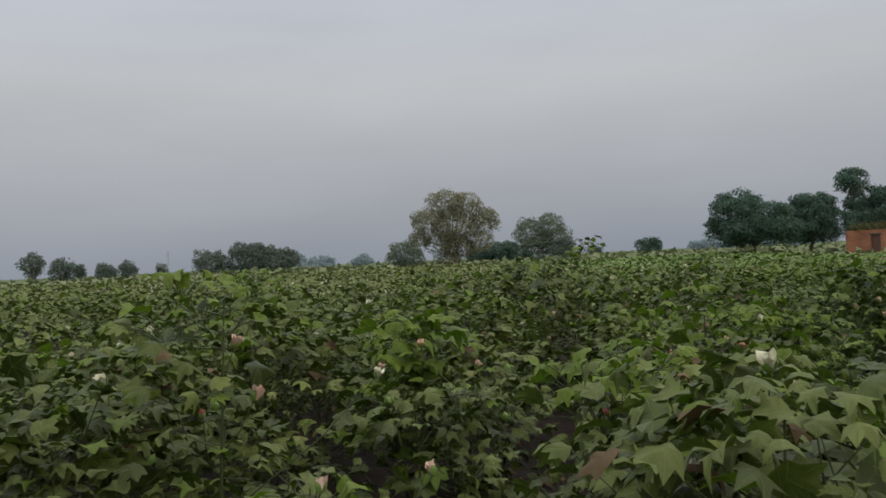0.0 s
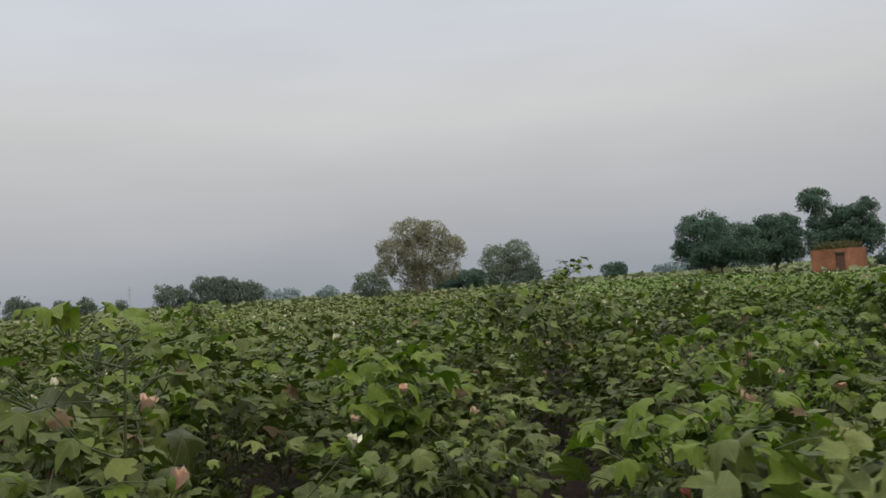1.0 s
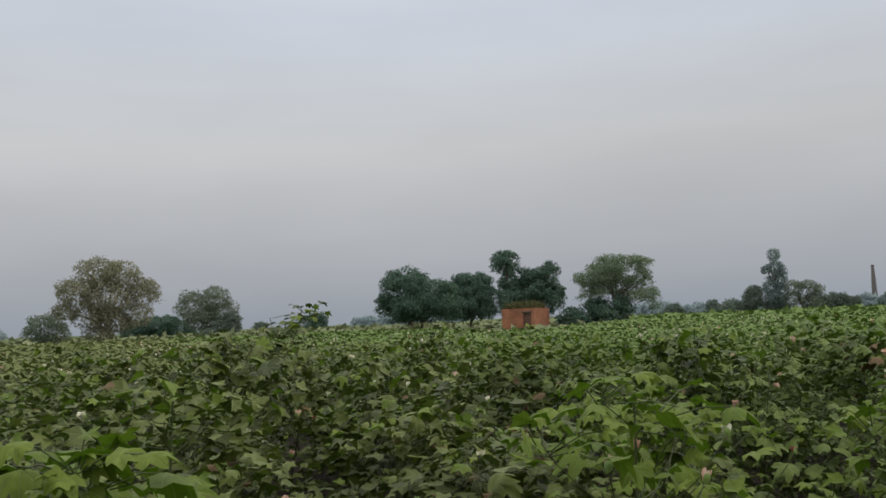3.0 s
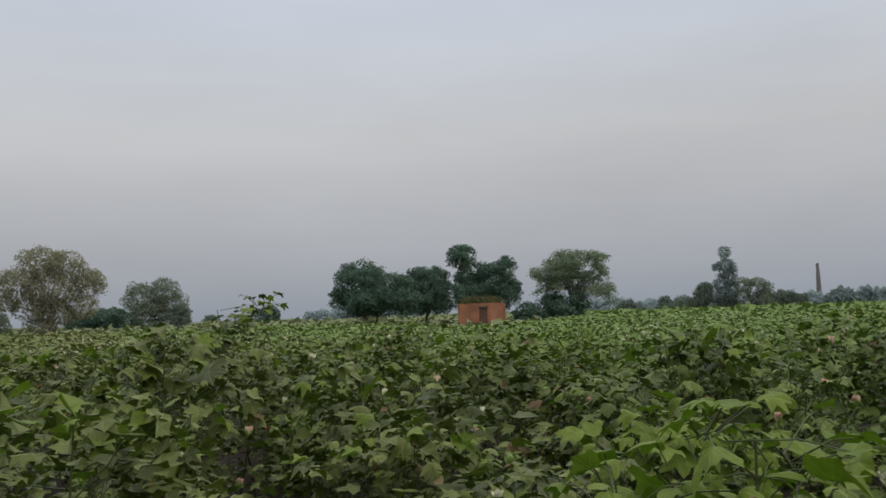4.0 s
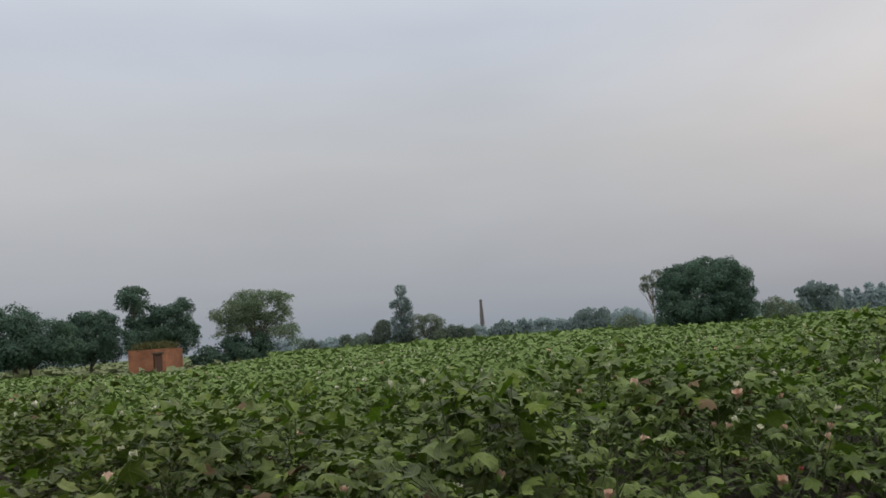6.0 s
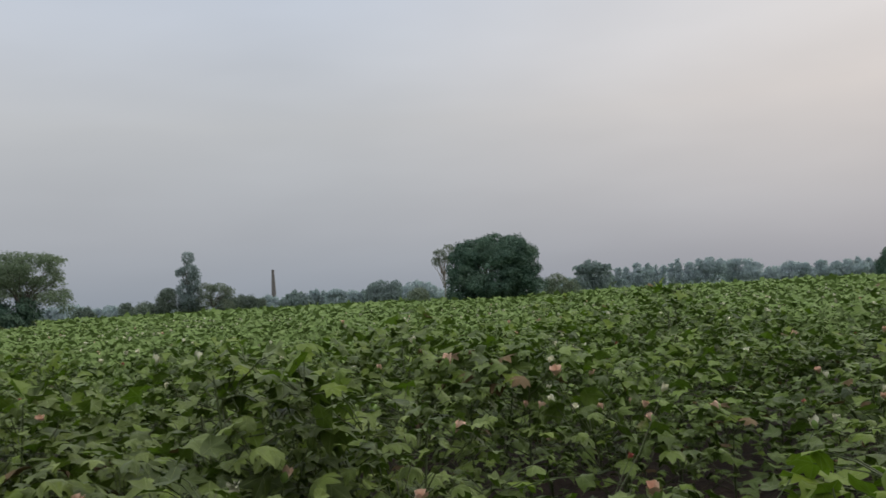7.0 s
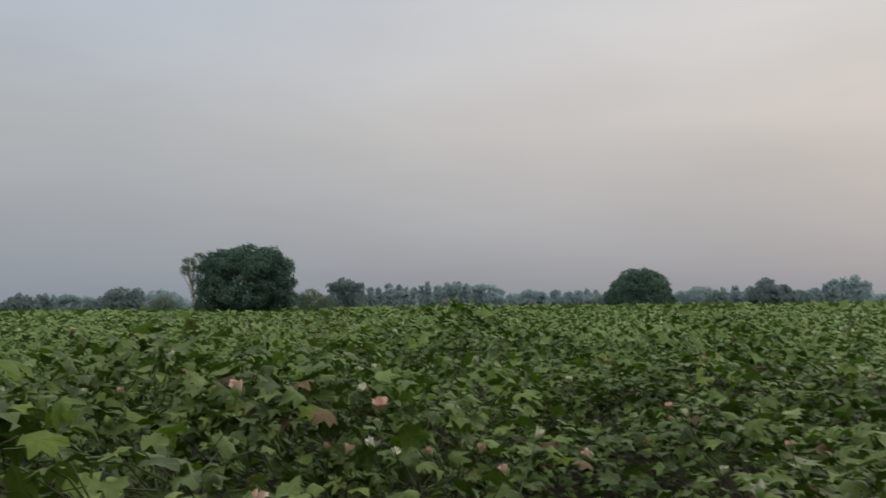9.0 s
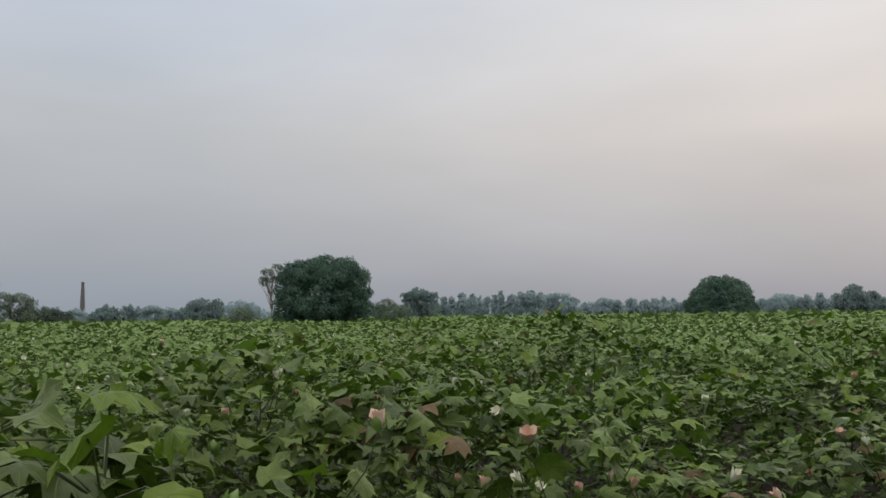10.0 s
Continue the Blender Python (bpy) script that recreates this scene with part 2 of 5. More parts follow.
M_BRACT = mottled("flower_bract", ((0.0, (0.11, 0.19, 0.035)), (1.0, (0.19, 0.27, 0.06))), 30, 0.5, 0.2, dist=0.003)
M_BARK = mottled("bark", ((0.0, (0.045, 0.036, 0.028)), (0.5, (0.10, 0.085, 0.065)), (1.0, (0.19, 0.165, 0.135))), 6, 0.9, 0.7, dist=0.04)
M_PALE_BARK = mottled("pale_bark", ((0.0, (0.13, 0.11, 0.085)), (1.0, (0.33, 0.29, 0.24))), 6, 0.9, 0.5, dist=0.03)
# mango green with a little teal haze mixed into the base colour
M_MANGO = leaf_material("mango_leaf", ((0.0, (0.050, 0.095, 0.072)), (0.5, (0.078, 0.136, 0.098)), (1.0, (0.135, 0.205, 0.14))), 0.5, 0.2, 0.5, tone=0.65)
M_OLIVE = leaf_material("olive_leaf", ((0.0, (0.195, 0.195, 0.132)), (0.5, (0.262, 0.252, 0.175)), (1.0, (0.335, 0.312, 0.225))), 0.7, 0.3, 0.5, tone=0.65)
M_ACACIA = leaf_material("acacia_leaf", ((0.0, (0.122, 0.165, 0.106)), (0.5, (0.174, 0.222, 0.142)), (1.0, (0.232, 0.280, 0.178))), 0.6, 0.25, 0.5, tone=0.65)
M_GREY = leaf_material("greygreen_leaf", ((0.0, (0.13, 0.165, 0.125)), (0.5, (0.175, 0.21, 0.155)), (1.0, (0.23, 0.25, 0.19))), 0.7, 0.3, 0.4, tone=0.65)
# bush green raised and greyed, thin haze included in the colour
M_BUSH = leaf_material("bush_leaf", ((0.0, (0.105, 0.135, 0.115)), (0.5, (0.14, 0.175, 0.143)), (1.0, (0.18, 0.21, 0.165))), 0.7, 0.3, 0.3, tone=0.65)
# skyline foliage: aerial haze painted in as a pale blue-grey base colour
M_HAZE_FAR = leaf_material("haze_far_leaf", ((0.0, (0.385, 0.436, 0.502)), (0.5, (0.398, 0.450, 0.516)), (1.0, (0.412, 0.464, 0.530))), 0.95, 0.55, 0.05, tone=0.5)
# nearer trees and the poplar: a weaker haze mixed into the leaf colour
M_HAZE_MID = leaf_material("haze_mid_leaf", ((0.0, (0.200, 0.247, 0.258)), (0.5, (0.218, 0.266, 0.276)), (1.0, (0.238, 0.286, 0.294))), 0.95, 0.45, 0.1, tone=0.5)
M_DRY = leaf_material("dry_brush", ((0.0, (0.10, 0.085, 0.04)), (0.5, (0.14, 0.13, 0.06)), (1.0, (0.09, 0.12, 0.05))), 0.8, 0.2, 1.0)
M_BRICK = brick_material("brick_wall")
# chimney brick greyed in its base colour to paint in the distance haze
M_HAZE_BRICK = mottled("haze_grey_brick", ((0.0, (0.12, 0.115, 0.12)), (0.5, (0.155, 0.14, 0.14)), (1.0, (0.20, 0.165, 0.16))), 0.6, 0.95, 0.3)
M_STEEL = mottled("galvanised_steel", ((0.0, (0.30, 0.31, 0.33)), (1.0, (0.42, 0.43, 0.45))), 2.0, 0.6, 0.1)
M_DARKWOOD = mottled("old_door_wood", ((0.0, (0.10, 0.055, 0.04)), (1.0, (0.20, 0.10, 0.07))), 8, 0.8, 0.4)
M_MUD = mottled("mud_plaster", ((0.0, (0.20, 0.11, 0.07)), (1.0, (0.34, 0.19, 0.12))), 3, 0.95, 0.4)


def ground_material():
    """Brown tilled soil under the crop, passing into low green growth far out."""
    m, N, L, p, out = material("field_soil")
    geo = N.new("ShaderNodeNewGeometry")
    a, b, c = (N.new("ShaderNodeTexNoise") for _ in range(3))
    for n, s in ((a, 1.2), (b, 14.0), (c, 0.03)):
        n.inputs["Scale"].default_value, n.inputs["Detail"].default_value = s, 6
        L.new(geo.outputs["Position"], n.inputs["Vector"])
    mx = N.new("ShaderNodeMix")
    mx.inputs["Factor"].default_value = 0.5
    L.new(a.outputs["Fac"], mx.inputs["A"])
    L.new(b.outputs["Fac"], mx.inputs["B"])
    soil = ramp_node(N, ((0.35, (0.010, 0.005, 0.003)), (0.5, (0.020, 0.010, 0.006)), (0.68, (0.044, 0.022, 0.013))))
    L.new(mx.outputs["Result"], soil.inputs[0])
    green = ramp_node(N, ((0.3, (0.045, 0.080, 0.024)), (0.5, (0.075, 0.115, 0.036)), (0.7, (0.12, 0.135, 0.06))))
    gm = N.new("ShaderNodeMix")
    gm.inputs["Factor"].default_value = 0.5
    L.new(c.outputs["Fac"], gm.inputs["A"])
    L.new(a.outputs["Fac"], gm.inputs["B"])
    L.new(gm.outputs["Result"], green.inputs[0])
    ln = N.new("ShaderNodeVectorMath")
    ln.operation = "LENGTH"
    L.new(geo.outputs["Position"], ln.inputs[0])
    mr = N.new("ShaderNodeMapRange")
    mr.inputs["From Min"].default_value, mr.inputs["From Max"].default_value = 40, 85
    L.new(ln.outputs["Value"], mr.inputs["Value"])
    cm = N.new("ShaderNodeMix")
    cm.data_type = "RGBA"
    L.new(mr.outputs[0], cm.inputs["Factor"])
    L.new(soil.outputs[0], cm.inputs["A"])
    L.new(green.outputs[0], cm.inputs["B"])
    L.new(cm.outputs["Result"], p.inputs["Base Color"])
    bp = N.new("ShaderNodeBump")
    bp.inputs["Strength"].default_value, bp.inputs["Distance"].default_value = 0.9, 0.05
    L.new(mx.outputs["Result"], bp.inputs["Height"])
    L.new(bp.outputs[0], p.inputs["Normal"])
    p.inputs["Roughness"].default_value = 0.95
    return m


M_SOIL = ground_material()

# ---- mesh helpers ----


def mesh_of(name, verts, faces, mat, smooth=True, vein=None):
    """A mesh from arrays; faces all of one corner count."""
    verts, faces = np.asarray(verts, np.float32), np.asarray(faces, np.int32)
    me = bpy.data.meshes.new(name)
    n, k = faces.shape
    me.vertices.add(len(verts))
    me.vertices.foreach_set("co", verts.ravel())
    me.loops.add(n * k)
    me.loops.foreach_set("vertex_index", faces.ravel())
    me.polygons.add(n)
    me.polygons.foreach_set("loop_start", np.arange(n, dtype=np.int32) * k)
    me.polygons.foreach_set("use_smooth", np.full(n, smooth))
    me.update(calc_edges=True)
    if vein is not None:
        at = me.attributes.new("vein", "FLOAT", "POINT")
        at.data.foreach_set("value", np.asarray(vein, np.float32))
    me.materials.append(mat)
    return me


def part(name, me, parent, label="", m=None):
    ob = new(name, me)
    ob.parent = parent
    if m is not None:
        ob.matrix_basis = m
    return tagged(ob, label)


def thing(name, label, category, x, y, z=0.0, turn=0.0, group="", kind=""):
    ob = new(name)
    ob.matrix_basis = pose(x, y, z, 0, 0, turn)
    ob.empty_display_size = 0.2
    return tagged(ob, label, category, group, kind)


def bm_mesh(name, bm, mat, smooth=False):
    me = bpy.data.meshes.new(name)
    bm.to_mesh(me)
    bm.free()
    for f in me.polygons:
        f.use_smooth = smooth
    me.materials.append(mat)
    return me


def frames_of(d, up):
    """Rotation matrices whose y axis is d and whose z axis is near up; arrays of n x 3."""
    y = d / np.linalg.norm(d, axis=1, keepdims=True)
    x = np.cross(y, up)
    x /= np.maximum(np.linalg.norm(x, axis=1, keepdims=True), 1e-6)
    z = np.cross(x, y)
    return np.stack([x, y, z], axis=2)


def scatter(tv, tf, pos, rot, size):
    """Copies of a template at many places, as one array of vertices and faces."""
    v = np.einsum("nij,kj->nki", rot, tv) * np.asarray(size)[:, None, None] + pos[:, None, :]
    f = tf[None] + (np.arange(len(pos)) * len(tv))[:, None, None]
    return v.reshape(-1, 3), f.reshape(-1, tf.shape[1])


def tubes(paths, sides=5):
    """Tapered tubes along lists of (point, radius), as vertices and quads."""
    V, F = [], []
    base = 0
    ang = np.arange(sides) * 2 * np.pi / sides
    for path in paths:
        pts = np.array([p for p, _ in path], float)
        rad = [r for _, r in path]
        d = np.gradient(pts, axis=0)
        d /= np.maximum(np.linalg.norm(d, axis=1, keepdims=True), 1e-6)
        side = np.cross(d, (0.31, 0.95, 0.07))
        side /= np.maximum(np.linalg.norm(side, axis=1, keepdims=True), 1e-6)
        oth = np.cross(d, side)
        for i in range(len(pts)):
            V.append(pts[i] + rad[i] * (np.cos(ang)[:, None] * side[i] + np.sin(ang)[:, None] * oth[i]))
        for i in range(len(pts) - 1):
            for s in range(sides):
                a, b = base + i * sides + s, base + i * sides + (s + 1) % sides
                F.append((a, b, b + sides, a + sides))
        base += len(pts) * sides
    return np.concatenate(V), np.array(F, np.int32)


# ---- ground ----


def canopy(x, y):
    """Height factor of the crop: gentle waves over the field, a thin low stand towards the brick hut."""
    x, y = np.asarray(x, float), np.asarray(y, float)
    h = 1.0 + 0.06 * np.sin(0.55 * x + 0.3 * y) * np.cos(0.37 * y - 0.2 * x) + 0.04 * np.sin(1.7 * x - 0.9 * y)
    h = h * (1 - 0.26 * np.exp(-((x - 3.4) / 0.9) ** 2 - ((y - 5.75) / 0.7) ** 2) - 0.15 * np.exp(-((x - 0.7) / 0.8) ** 2 - ((y - 5.5) / 2.0) ** 2))
    ax, ay, bx, by = 15.0, 34.0, 33.0, 66.0
    t = np.clip(((x - ax) * (bx - ax) + (y - ay) * (by - ay)) / ((bx - ax) ** 2 + (by - ay) ** 2), 0, 1.3)
    dd = np.hypot(x - ax - t * (bx - ax), y - ay - t * (by - ay))
    return h * (1 - 0.5 * np.exp(-(dd / (2.5 + 3.5 * t)) ** 2))


def build_ground():
    """One sheet: fine and furrowed near the path, wide rings to the horizon."""
    rings = [0.0] + [0.35 * 1.075 ** i for i in range(1, 135)]
    rings = [r for r in rings if r < 4500] + [4500.0]
    seg = 160
    V = [(1.5, 5.0, -0.02)]
    for r in rings[1:]:
        for s in range(seg):
            a = 2 * np.pi * s / seg
            x, y = 1.5 + r * math.cos(a), 5.0 + r * math.sin(a)
            z = 0.0
            if r < 18:
                v = x * ROW_V[0] + y * ROW_V[1]
                z = 0.07 * math.cos((v - ROW_0) * 2 * math.pi / ROW_GAP) * min(1, (18 - r) / 6) + 0.03 * noise.noise((x * 3, y * 3, 0))
            V.append((x, y, z))
    F = []
    for i in range(len(rings) - 2):
        for s in range(seg):
            a, b = 1 + i * seg + s, 1 + i * seg + (s + 1) % seg
            F.append((a, b, b + seg, a + seg))
    me = mesh_of("ground", V, F, M_SOIL)
    bm = bmesh.new()
    bm.from_mesh(me)
    bm.verts.ensure_lookup_table()
    for s in range(seg):
        bm.faces.new((bm.verts[0], bm.verts[1 + s], bm.verts[1 + (s + 1) % seg]))
    bm.normal_update()
    bm.to_mesh(me)
    bm.free()
    tagged(new("ground", me), "flat tilled brown soil of a cotton field reaching the horizon", "ground", kind="structure")


TURN = radians(9)
ROW_U, ROW_V = (math.sin(TURN), math.cos(TURN)), (math.cos(TURN), -math.sin(TURN))
ROW_GAP, ROW_0 = 1.2, 0.46      # plants stand on lines v = ROW_0 + k * ROW_GAP
build_ground()

# ---- trees ----
KITE = np.array([(0, 0, 0), (0.5, 0.45, 0.06), (0, 1, -0.08), (-0.5, 0.45, 0.06)], float)
KITE_F = np.array([(0, 1, 2), (0, 2, 3)], np.int32)


def crown_leaves(r, blobs, rc, cover, leaf, wide, jitter, zmin, droop, lump=7):
    """Leaves laid like shingles over many small clumps that cover lumpy ellipsoids (x, y, z, rx, ry, rz).
    Returns places, rotations, sizes and the clump centres."""
    C, O, R = [], [], []
    lumps = []
    for b in blobs:
        ax, c0 = np.array(b[3:6]), np.array(b[:3])
        lumps.append((*c0, *(ax * (0.98 - 0.014 * lump))))
        for _ in range(lump):
            d = r.normal(size=3) + np.array((0, 0, 0.35))
            d /= np.linalg.norm(d)
            f = r.uniform(0.30, 0.48)
            lumps.append((*(c0 + d * ax * (1.12 - f * 0.95)), *(ax * f * r.uniform(0.85, 1.2, 3))))
    for b in lumps:
        ax = np.array(b[3:6])
        area = 4 * np.pi * (((ax[0] * ax[1]) ** 1.6 + (ax[0] * ax[2]) ** 1.6 + (ax[1] * ax[2]) ** 1.6) / 3) ** (1 / 1.6)
        q = min(rc, 0.6 * ax.mean())
        gap = q * (0.95 if cover > 0.92 else 1.18 if cover > 0.7 else 0.9)
        d = r.normal(size=(max(24, int(5 * area / (gap * gap))), 3))
        d /= np.linalg.norm(d, axis=1, keepdims=True)
        P = np.array(b[:3]) + d * np.maximum(ax - q * 0.55, 0.15 * ax) * r.uniform(0.9, 1.04, len(d))[:, None]
        # clumps stand apart from one another, and none lies buried in a neighbouring lump
        hidden = np.zeros(len(P), bool)
        for o in lumps:
            if o is not b:
                hidden |= (((P - np.array(o[:3])) / np.array(o[3:6])) ** 2).sum(1) < 0.42
        kept = []
        for k in np.nonzero(~hidden)[0]:
            if all(((P[k] - P[m]) ** 2).sum() > gap * gap for m in kept):
                kept.append(k)
        if not kept:
            continue
        C.append(P[kept]), O.append(d[kept]), R.append(q * r.uniform(0.8, 1.1, len(kept)))
        if cover > 0.7:
            # shaded inner leaves close the crown
            inner = d[: max(4, len(kept) * 2 // 3)]
            C.append(np.array(b[:3]) + inner * np.maximum(ax - 0.9 * q, 0.4 * ax) * 0.85), O.append(inner), R.append(np.full(len(inner), q * 1.1))
    C, O, R = np.concatenate(C), np.concatenate(O), np.concatenate(R)
    keep = C[:, 2] > zmin
    C, O, R = C[keep], O[keep], R[keep]
    per = np.maximum(4, (cover * 5.0 * R * R / (leaf * leaf * wide * 0.5) * 0.62).astype(int))
    c = np.repeat(np.arange(len(C)), per)
    d = r.normal(size=(len(c), 3)) + O[c] * 0.9 + np.array((0, 0, 0.25))
    d /= np.linalg.norm(d, axis=1, keepdims=True)
    pos = C[c] + d * (R[c] * r.uniform(0.75, 1.05, len(c)))[:, None] * np.array((1, 1, 0.8)) + r.normal(size=(len(c), 3)) * jitter
    pos[:, 2] = np.maximum(pos[:, 2], zmin * 0.85)
    along = np.cross(d, r.normal(size=(len(c), 3))) + np.array((0, 0, -droop)) + d * 0.25
    rot = frames_of(along, d + r.normal(size=(len(c), 3)) * 0.2)
    return pos, rot, leaf * r.uniform(0.65, 1.3, len(c)), C


def tree(name, label, x, y, blobs, rc, cover, mat, bark=None, trunk=(1.6, 0.16), spread=0.34, leaf=0.24, wide=0.42, seed=1,
         limbs=14, droop=0.5, zmin=0.25, stems=((0, 0),), category="tree", group="", lump=7):
    """A tapered trunk with limbs into the crown, and a crown of leafy clumps."""
    r = np.random.default_rng(seed)
    top = thing(name, label, category, x, y, group=group)
    # blobs lie across the line of sight from the walk
    a = math.atan2(x - 1.0, y - 4.0)
    ca, sa = math.cos(a), math.sin(a)
    blobs = [(b[0] * ca + b[1] * sa, -b[0] * sa + b[1] * ca, *b[2:]) for b in blobs]
    pos, rot, size, C = crown_leaves(r, blobs, rc, cover, leaf, wide, spread * 0.18, zmin, droop, lump)
    paths = []
    for sx, sy in stems:
        pts = [((sx + 0.10 * r.normal() * i * 0.3, sy + 0.10 * r.normal() * i * 0.3, trunk[0] * (i / 4) - 0.05 * (i == 0)), trunk[1] * (1.35 - 0.16 * i if i == 0 else 1.05 - 0.1 * i)) for i in range(5)]
        paths.append(pts)
    for q in C[r.choice(len(C), min(limbs, len(C)), replace=False)]:
        k = min(range(len(stems)), key=lambda i: (stems[i][0] - q[0]) ** 2 + (stems[i][1] - q[1]) ** 2)
        s = np.array(paths[k][3 if r.random() < 0.4 else 4][0], float)
        s = s if s[2] < q[2] else np.array(paths[k][2][0], float)
        mid = s + (q - s) * 0.5 + np.array((0, 0, 0.12 * np.linalg.norm(q - s))) + r.normal(size=3) * 0.12
        w = trunk[1]
        paths.append([(s, w * 0.55), (s * 0.55 + mid * 0.45 + r.normal(size=3) * 0.05, w * 0.4), (mid, w * 0.28), (mid * 0.5 + q * 0.5 + r.normal(size=3) * 0.08, w * 0.18), (q, w * 0.07)])
    V, F = tubes(paths, 6)
    part("trunk", mesh_of("trunk", V, F, bark or M_BARK), top)
    V, F = scatter(KITE * np.array((wide, 1, 1)), KITE_F, pos, rot, size)
    part("crown", mesh_of("crown", V, F, mat, smooth=False), top)
    return top


def far_bearing(x0, y0, k):
    """A place pushed k times as far from the walk."""
    return 1.0 + (x0 - 1.0) * k, 4.0 + (y0 - 4.0) * k


def middle_trees():
    tree("broadleaf_tree", "tall olive-brown broadleaf tree with a loose rounded crown", 1.0, 75.0,
         [(0.1, 0, 4.2, 2.0, 1.9, 1.6), (-0.7, 0, 6.2, 1.5, 1.4, 1.3), (1.2, 0, 6.0, 1.4, 1.3, 1.25), (2.7, 0.2, 4.5, 1.3, 1.2, 1.15), (-2.3, -0.2, 4.7, 1.4, 1.3, 1.1), (-3.0, 0, 3.2, 0.95, 0.9, 0.75), (2.2, 0, 2.8, 1.25, 1.2, 1.0), (-1.4, 0, 2.8, 1.3, 1.2, 1.0), (0.4, 0, 2.4, 1.4, 1.3, 1.0), (-0.6, 0, 1.4, 1.2, 1.1, 0.6)], 0.5, 0.55, M_OLIVE, M_PALE_BARK, (2.2, 0.22), 0.48, 0.2, 0.5, 11, 18, droop=-0.3)
    tree("shrub", "grey-green shrub beside the olive tree", -3.6, 80.0, [(0, 0, 2.1, 1.5, 1.3, 1.3), (0.8, 0, 1.6, 1.2, 1.1, 1.0), (-0.9, 0, 1.5, 1.0, 1, 0.9)], 0.42, 0.5, M_GREY, None, (0.9, 0.1), 0.4, 0.2, 0.5, 12, 10, category="shrub")
    tree("broadleaf_tree", "thin grey-green tree with an open broken crown", 10.9, 94.4,
         [(-1.2, 0, 4.0, 1.8, 1.7, 1.5), (1.0, 0, 4.6, 1.6, 1.5, 1.4), (1.6, 0, 3.2, 1.5, 1.4, 1.5), (-0.3, 0, 2.5, 2.2, 1.8, 1.2)], 0.42, 0.5, M_GREY, None, (2.0, 0.17), 0.5, 0.22, 0.5, 13, 22)
    tree("bush", "dark rounded bush at the field edge", 12.6, 92.0, [(0, 0, 1.7, 1.6, 1.4, 1.6)], 0.5, 0.75, M_BUSH, None, (0.8, 0.12), 0.4, 0.22, 0.5, 14, 8, category="bush")
    for i, (bx, by, w, h) in enumerate(((4.4, 101.0, 1.9, 2.9), (6.6, 99.5, 2.1, 3.3), (8.6, 101.5, 1.8, 3.1))):
        tree("bush", "low dark green clipped-looking bush between the trees", bx, by, [(0, 0, h * 0.55, w, w * 0.9, h * 0.45)], 0.7, 0.9, M_MANGO, None, (0.9, 0.12), 0.4, 0.24, 0.45, 20 + i, 8, category="bush", group="bushes between the trees")
    tree("shrub", "small upright dark shrub at the edge of the crop", 8.3, 72.0, [(0, 0, 0.85, 0.45, 0.45, 0.75)], 0.3, 0.75, M_BUSH, None, (0.5, 0.05), 0.3, 0.16, 0.5, 19, 6, category="shrub", lump=3)
    # mango grove beside the hut
    tree("mango_tree", "dark green mango tree with a dense lumpy crown", 22.7, 63.8,
         [(-1.1, 0, 3.6, 1.9, 1.8, 1.8), (1.3, 0, 3.25, 1.9, 1.7, 1.8), (-1.6, 0, 2.5, 1.5, 1.4, 1.2), (0.1, 0, 2.8, 2.2, 1.7, 1.4), (1.8, 0, 2.5, 1.6, 1.4, 1.2)], 0.7, 0.9, M_MANGO, None, (1.7, 0.16), 0.36, 0.22, 0.42, 31, 16, zmin=1.75, stems=((-0.5, 0), (0.4, 0.1)), group="mango grove")
    tree("broadleaf_tree", "small open-branched tree top showing over the mango crown", 23.3, 67.2, [(0, 0, 5.1, 1.3, 1.2, 0.75), (-1.1, 0, 4.7, 0.8, 0.8, 0.6), (0.9, 0, 4.8, 0.9, 0.8, 0.6)], 0.4, 0.34, M_MANGO, None, (3.4, 0.14), 0.4, 0.24, 0.42, 32, 20, group="mango grove")
    tree("mango_tree", "dark green mango tree with a broad flat-topped crown", 30.2, 70.6,
         [(0, 0, 3.7, 2.4, 2.1, 1.7), (-1.4, 0, 3.1, 1.7, 1.5, 1.6), (1.7, 0, 2.9, 1.7, 1.5, 1.6), (0.2, 0, 4.5, 1.9, 1.6, 1.0), (0, 0, 2.5, 2.4, 1.8, 1.2)], 0.7, 0.9, M_MANGO, None, (1.6, 0.17), 0.36, 0.22, 0.42, 33, 14, zmin=1.75, group="mango grove")
    tree("mango_tree", "tall dark tree with a round ball of leaves on top", 34.7, 72.6, [(0, 0, 6.4, 1.65, 1.5, 1.0), (0.2, 0, 4.7, 0.9, 0.9, 1.0), (0.4, 0, 3.3, 1.5, 1.4, 1.3)], 0.7, 0.9, M_MANGO, None, (4.6, 0.17), 0.34, 0.24, 0.42, 34, 14, zmin=0.8, group="mango grove")
    tree("mango_tree", "dark green mango tree behind the brick hut", 37.2, 71.4,
         [(0, 0, 4.2, 2.0, 1.9, 1.9), (1.0, 0, 5.2, 1.2, 1.2, 1.1), (-1.2, 0, 3.6, 1.4, 1.3, 1.5), (0.9, 0, 3.0, 1.5, 1.4, 1.7)], 0.7, 0.9, M_MANGO, None, (1.5, 0.17), 0.36, 0.22, 0.42, 35, 14, zmin=0.7, group="mango grove")
    # acacia: flat leafy pads in layers, dense above, broken and hanging below
    ra = np.random.default_rng(36)
    pads = []
    for k in range(76):
        u = ra.uniform(-3.2, 3.1)
        top_z, low_z = 6.2 - 0.11 * (u - 0.4) ** 2 - 0.06 * max(0, u - 1.8) ** 3, 2.6 - 0.22 * max(0, u - 1.5) - 0.1 * abs(u)
        z = low_z + (top_z - low_z) * ra.random() ** 0.75
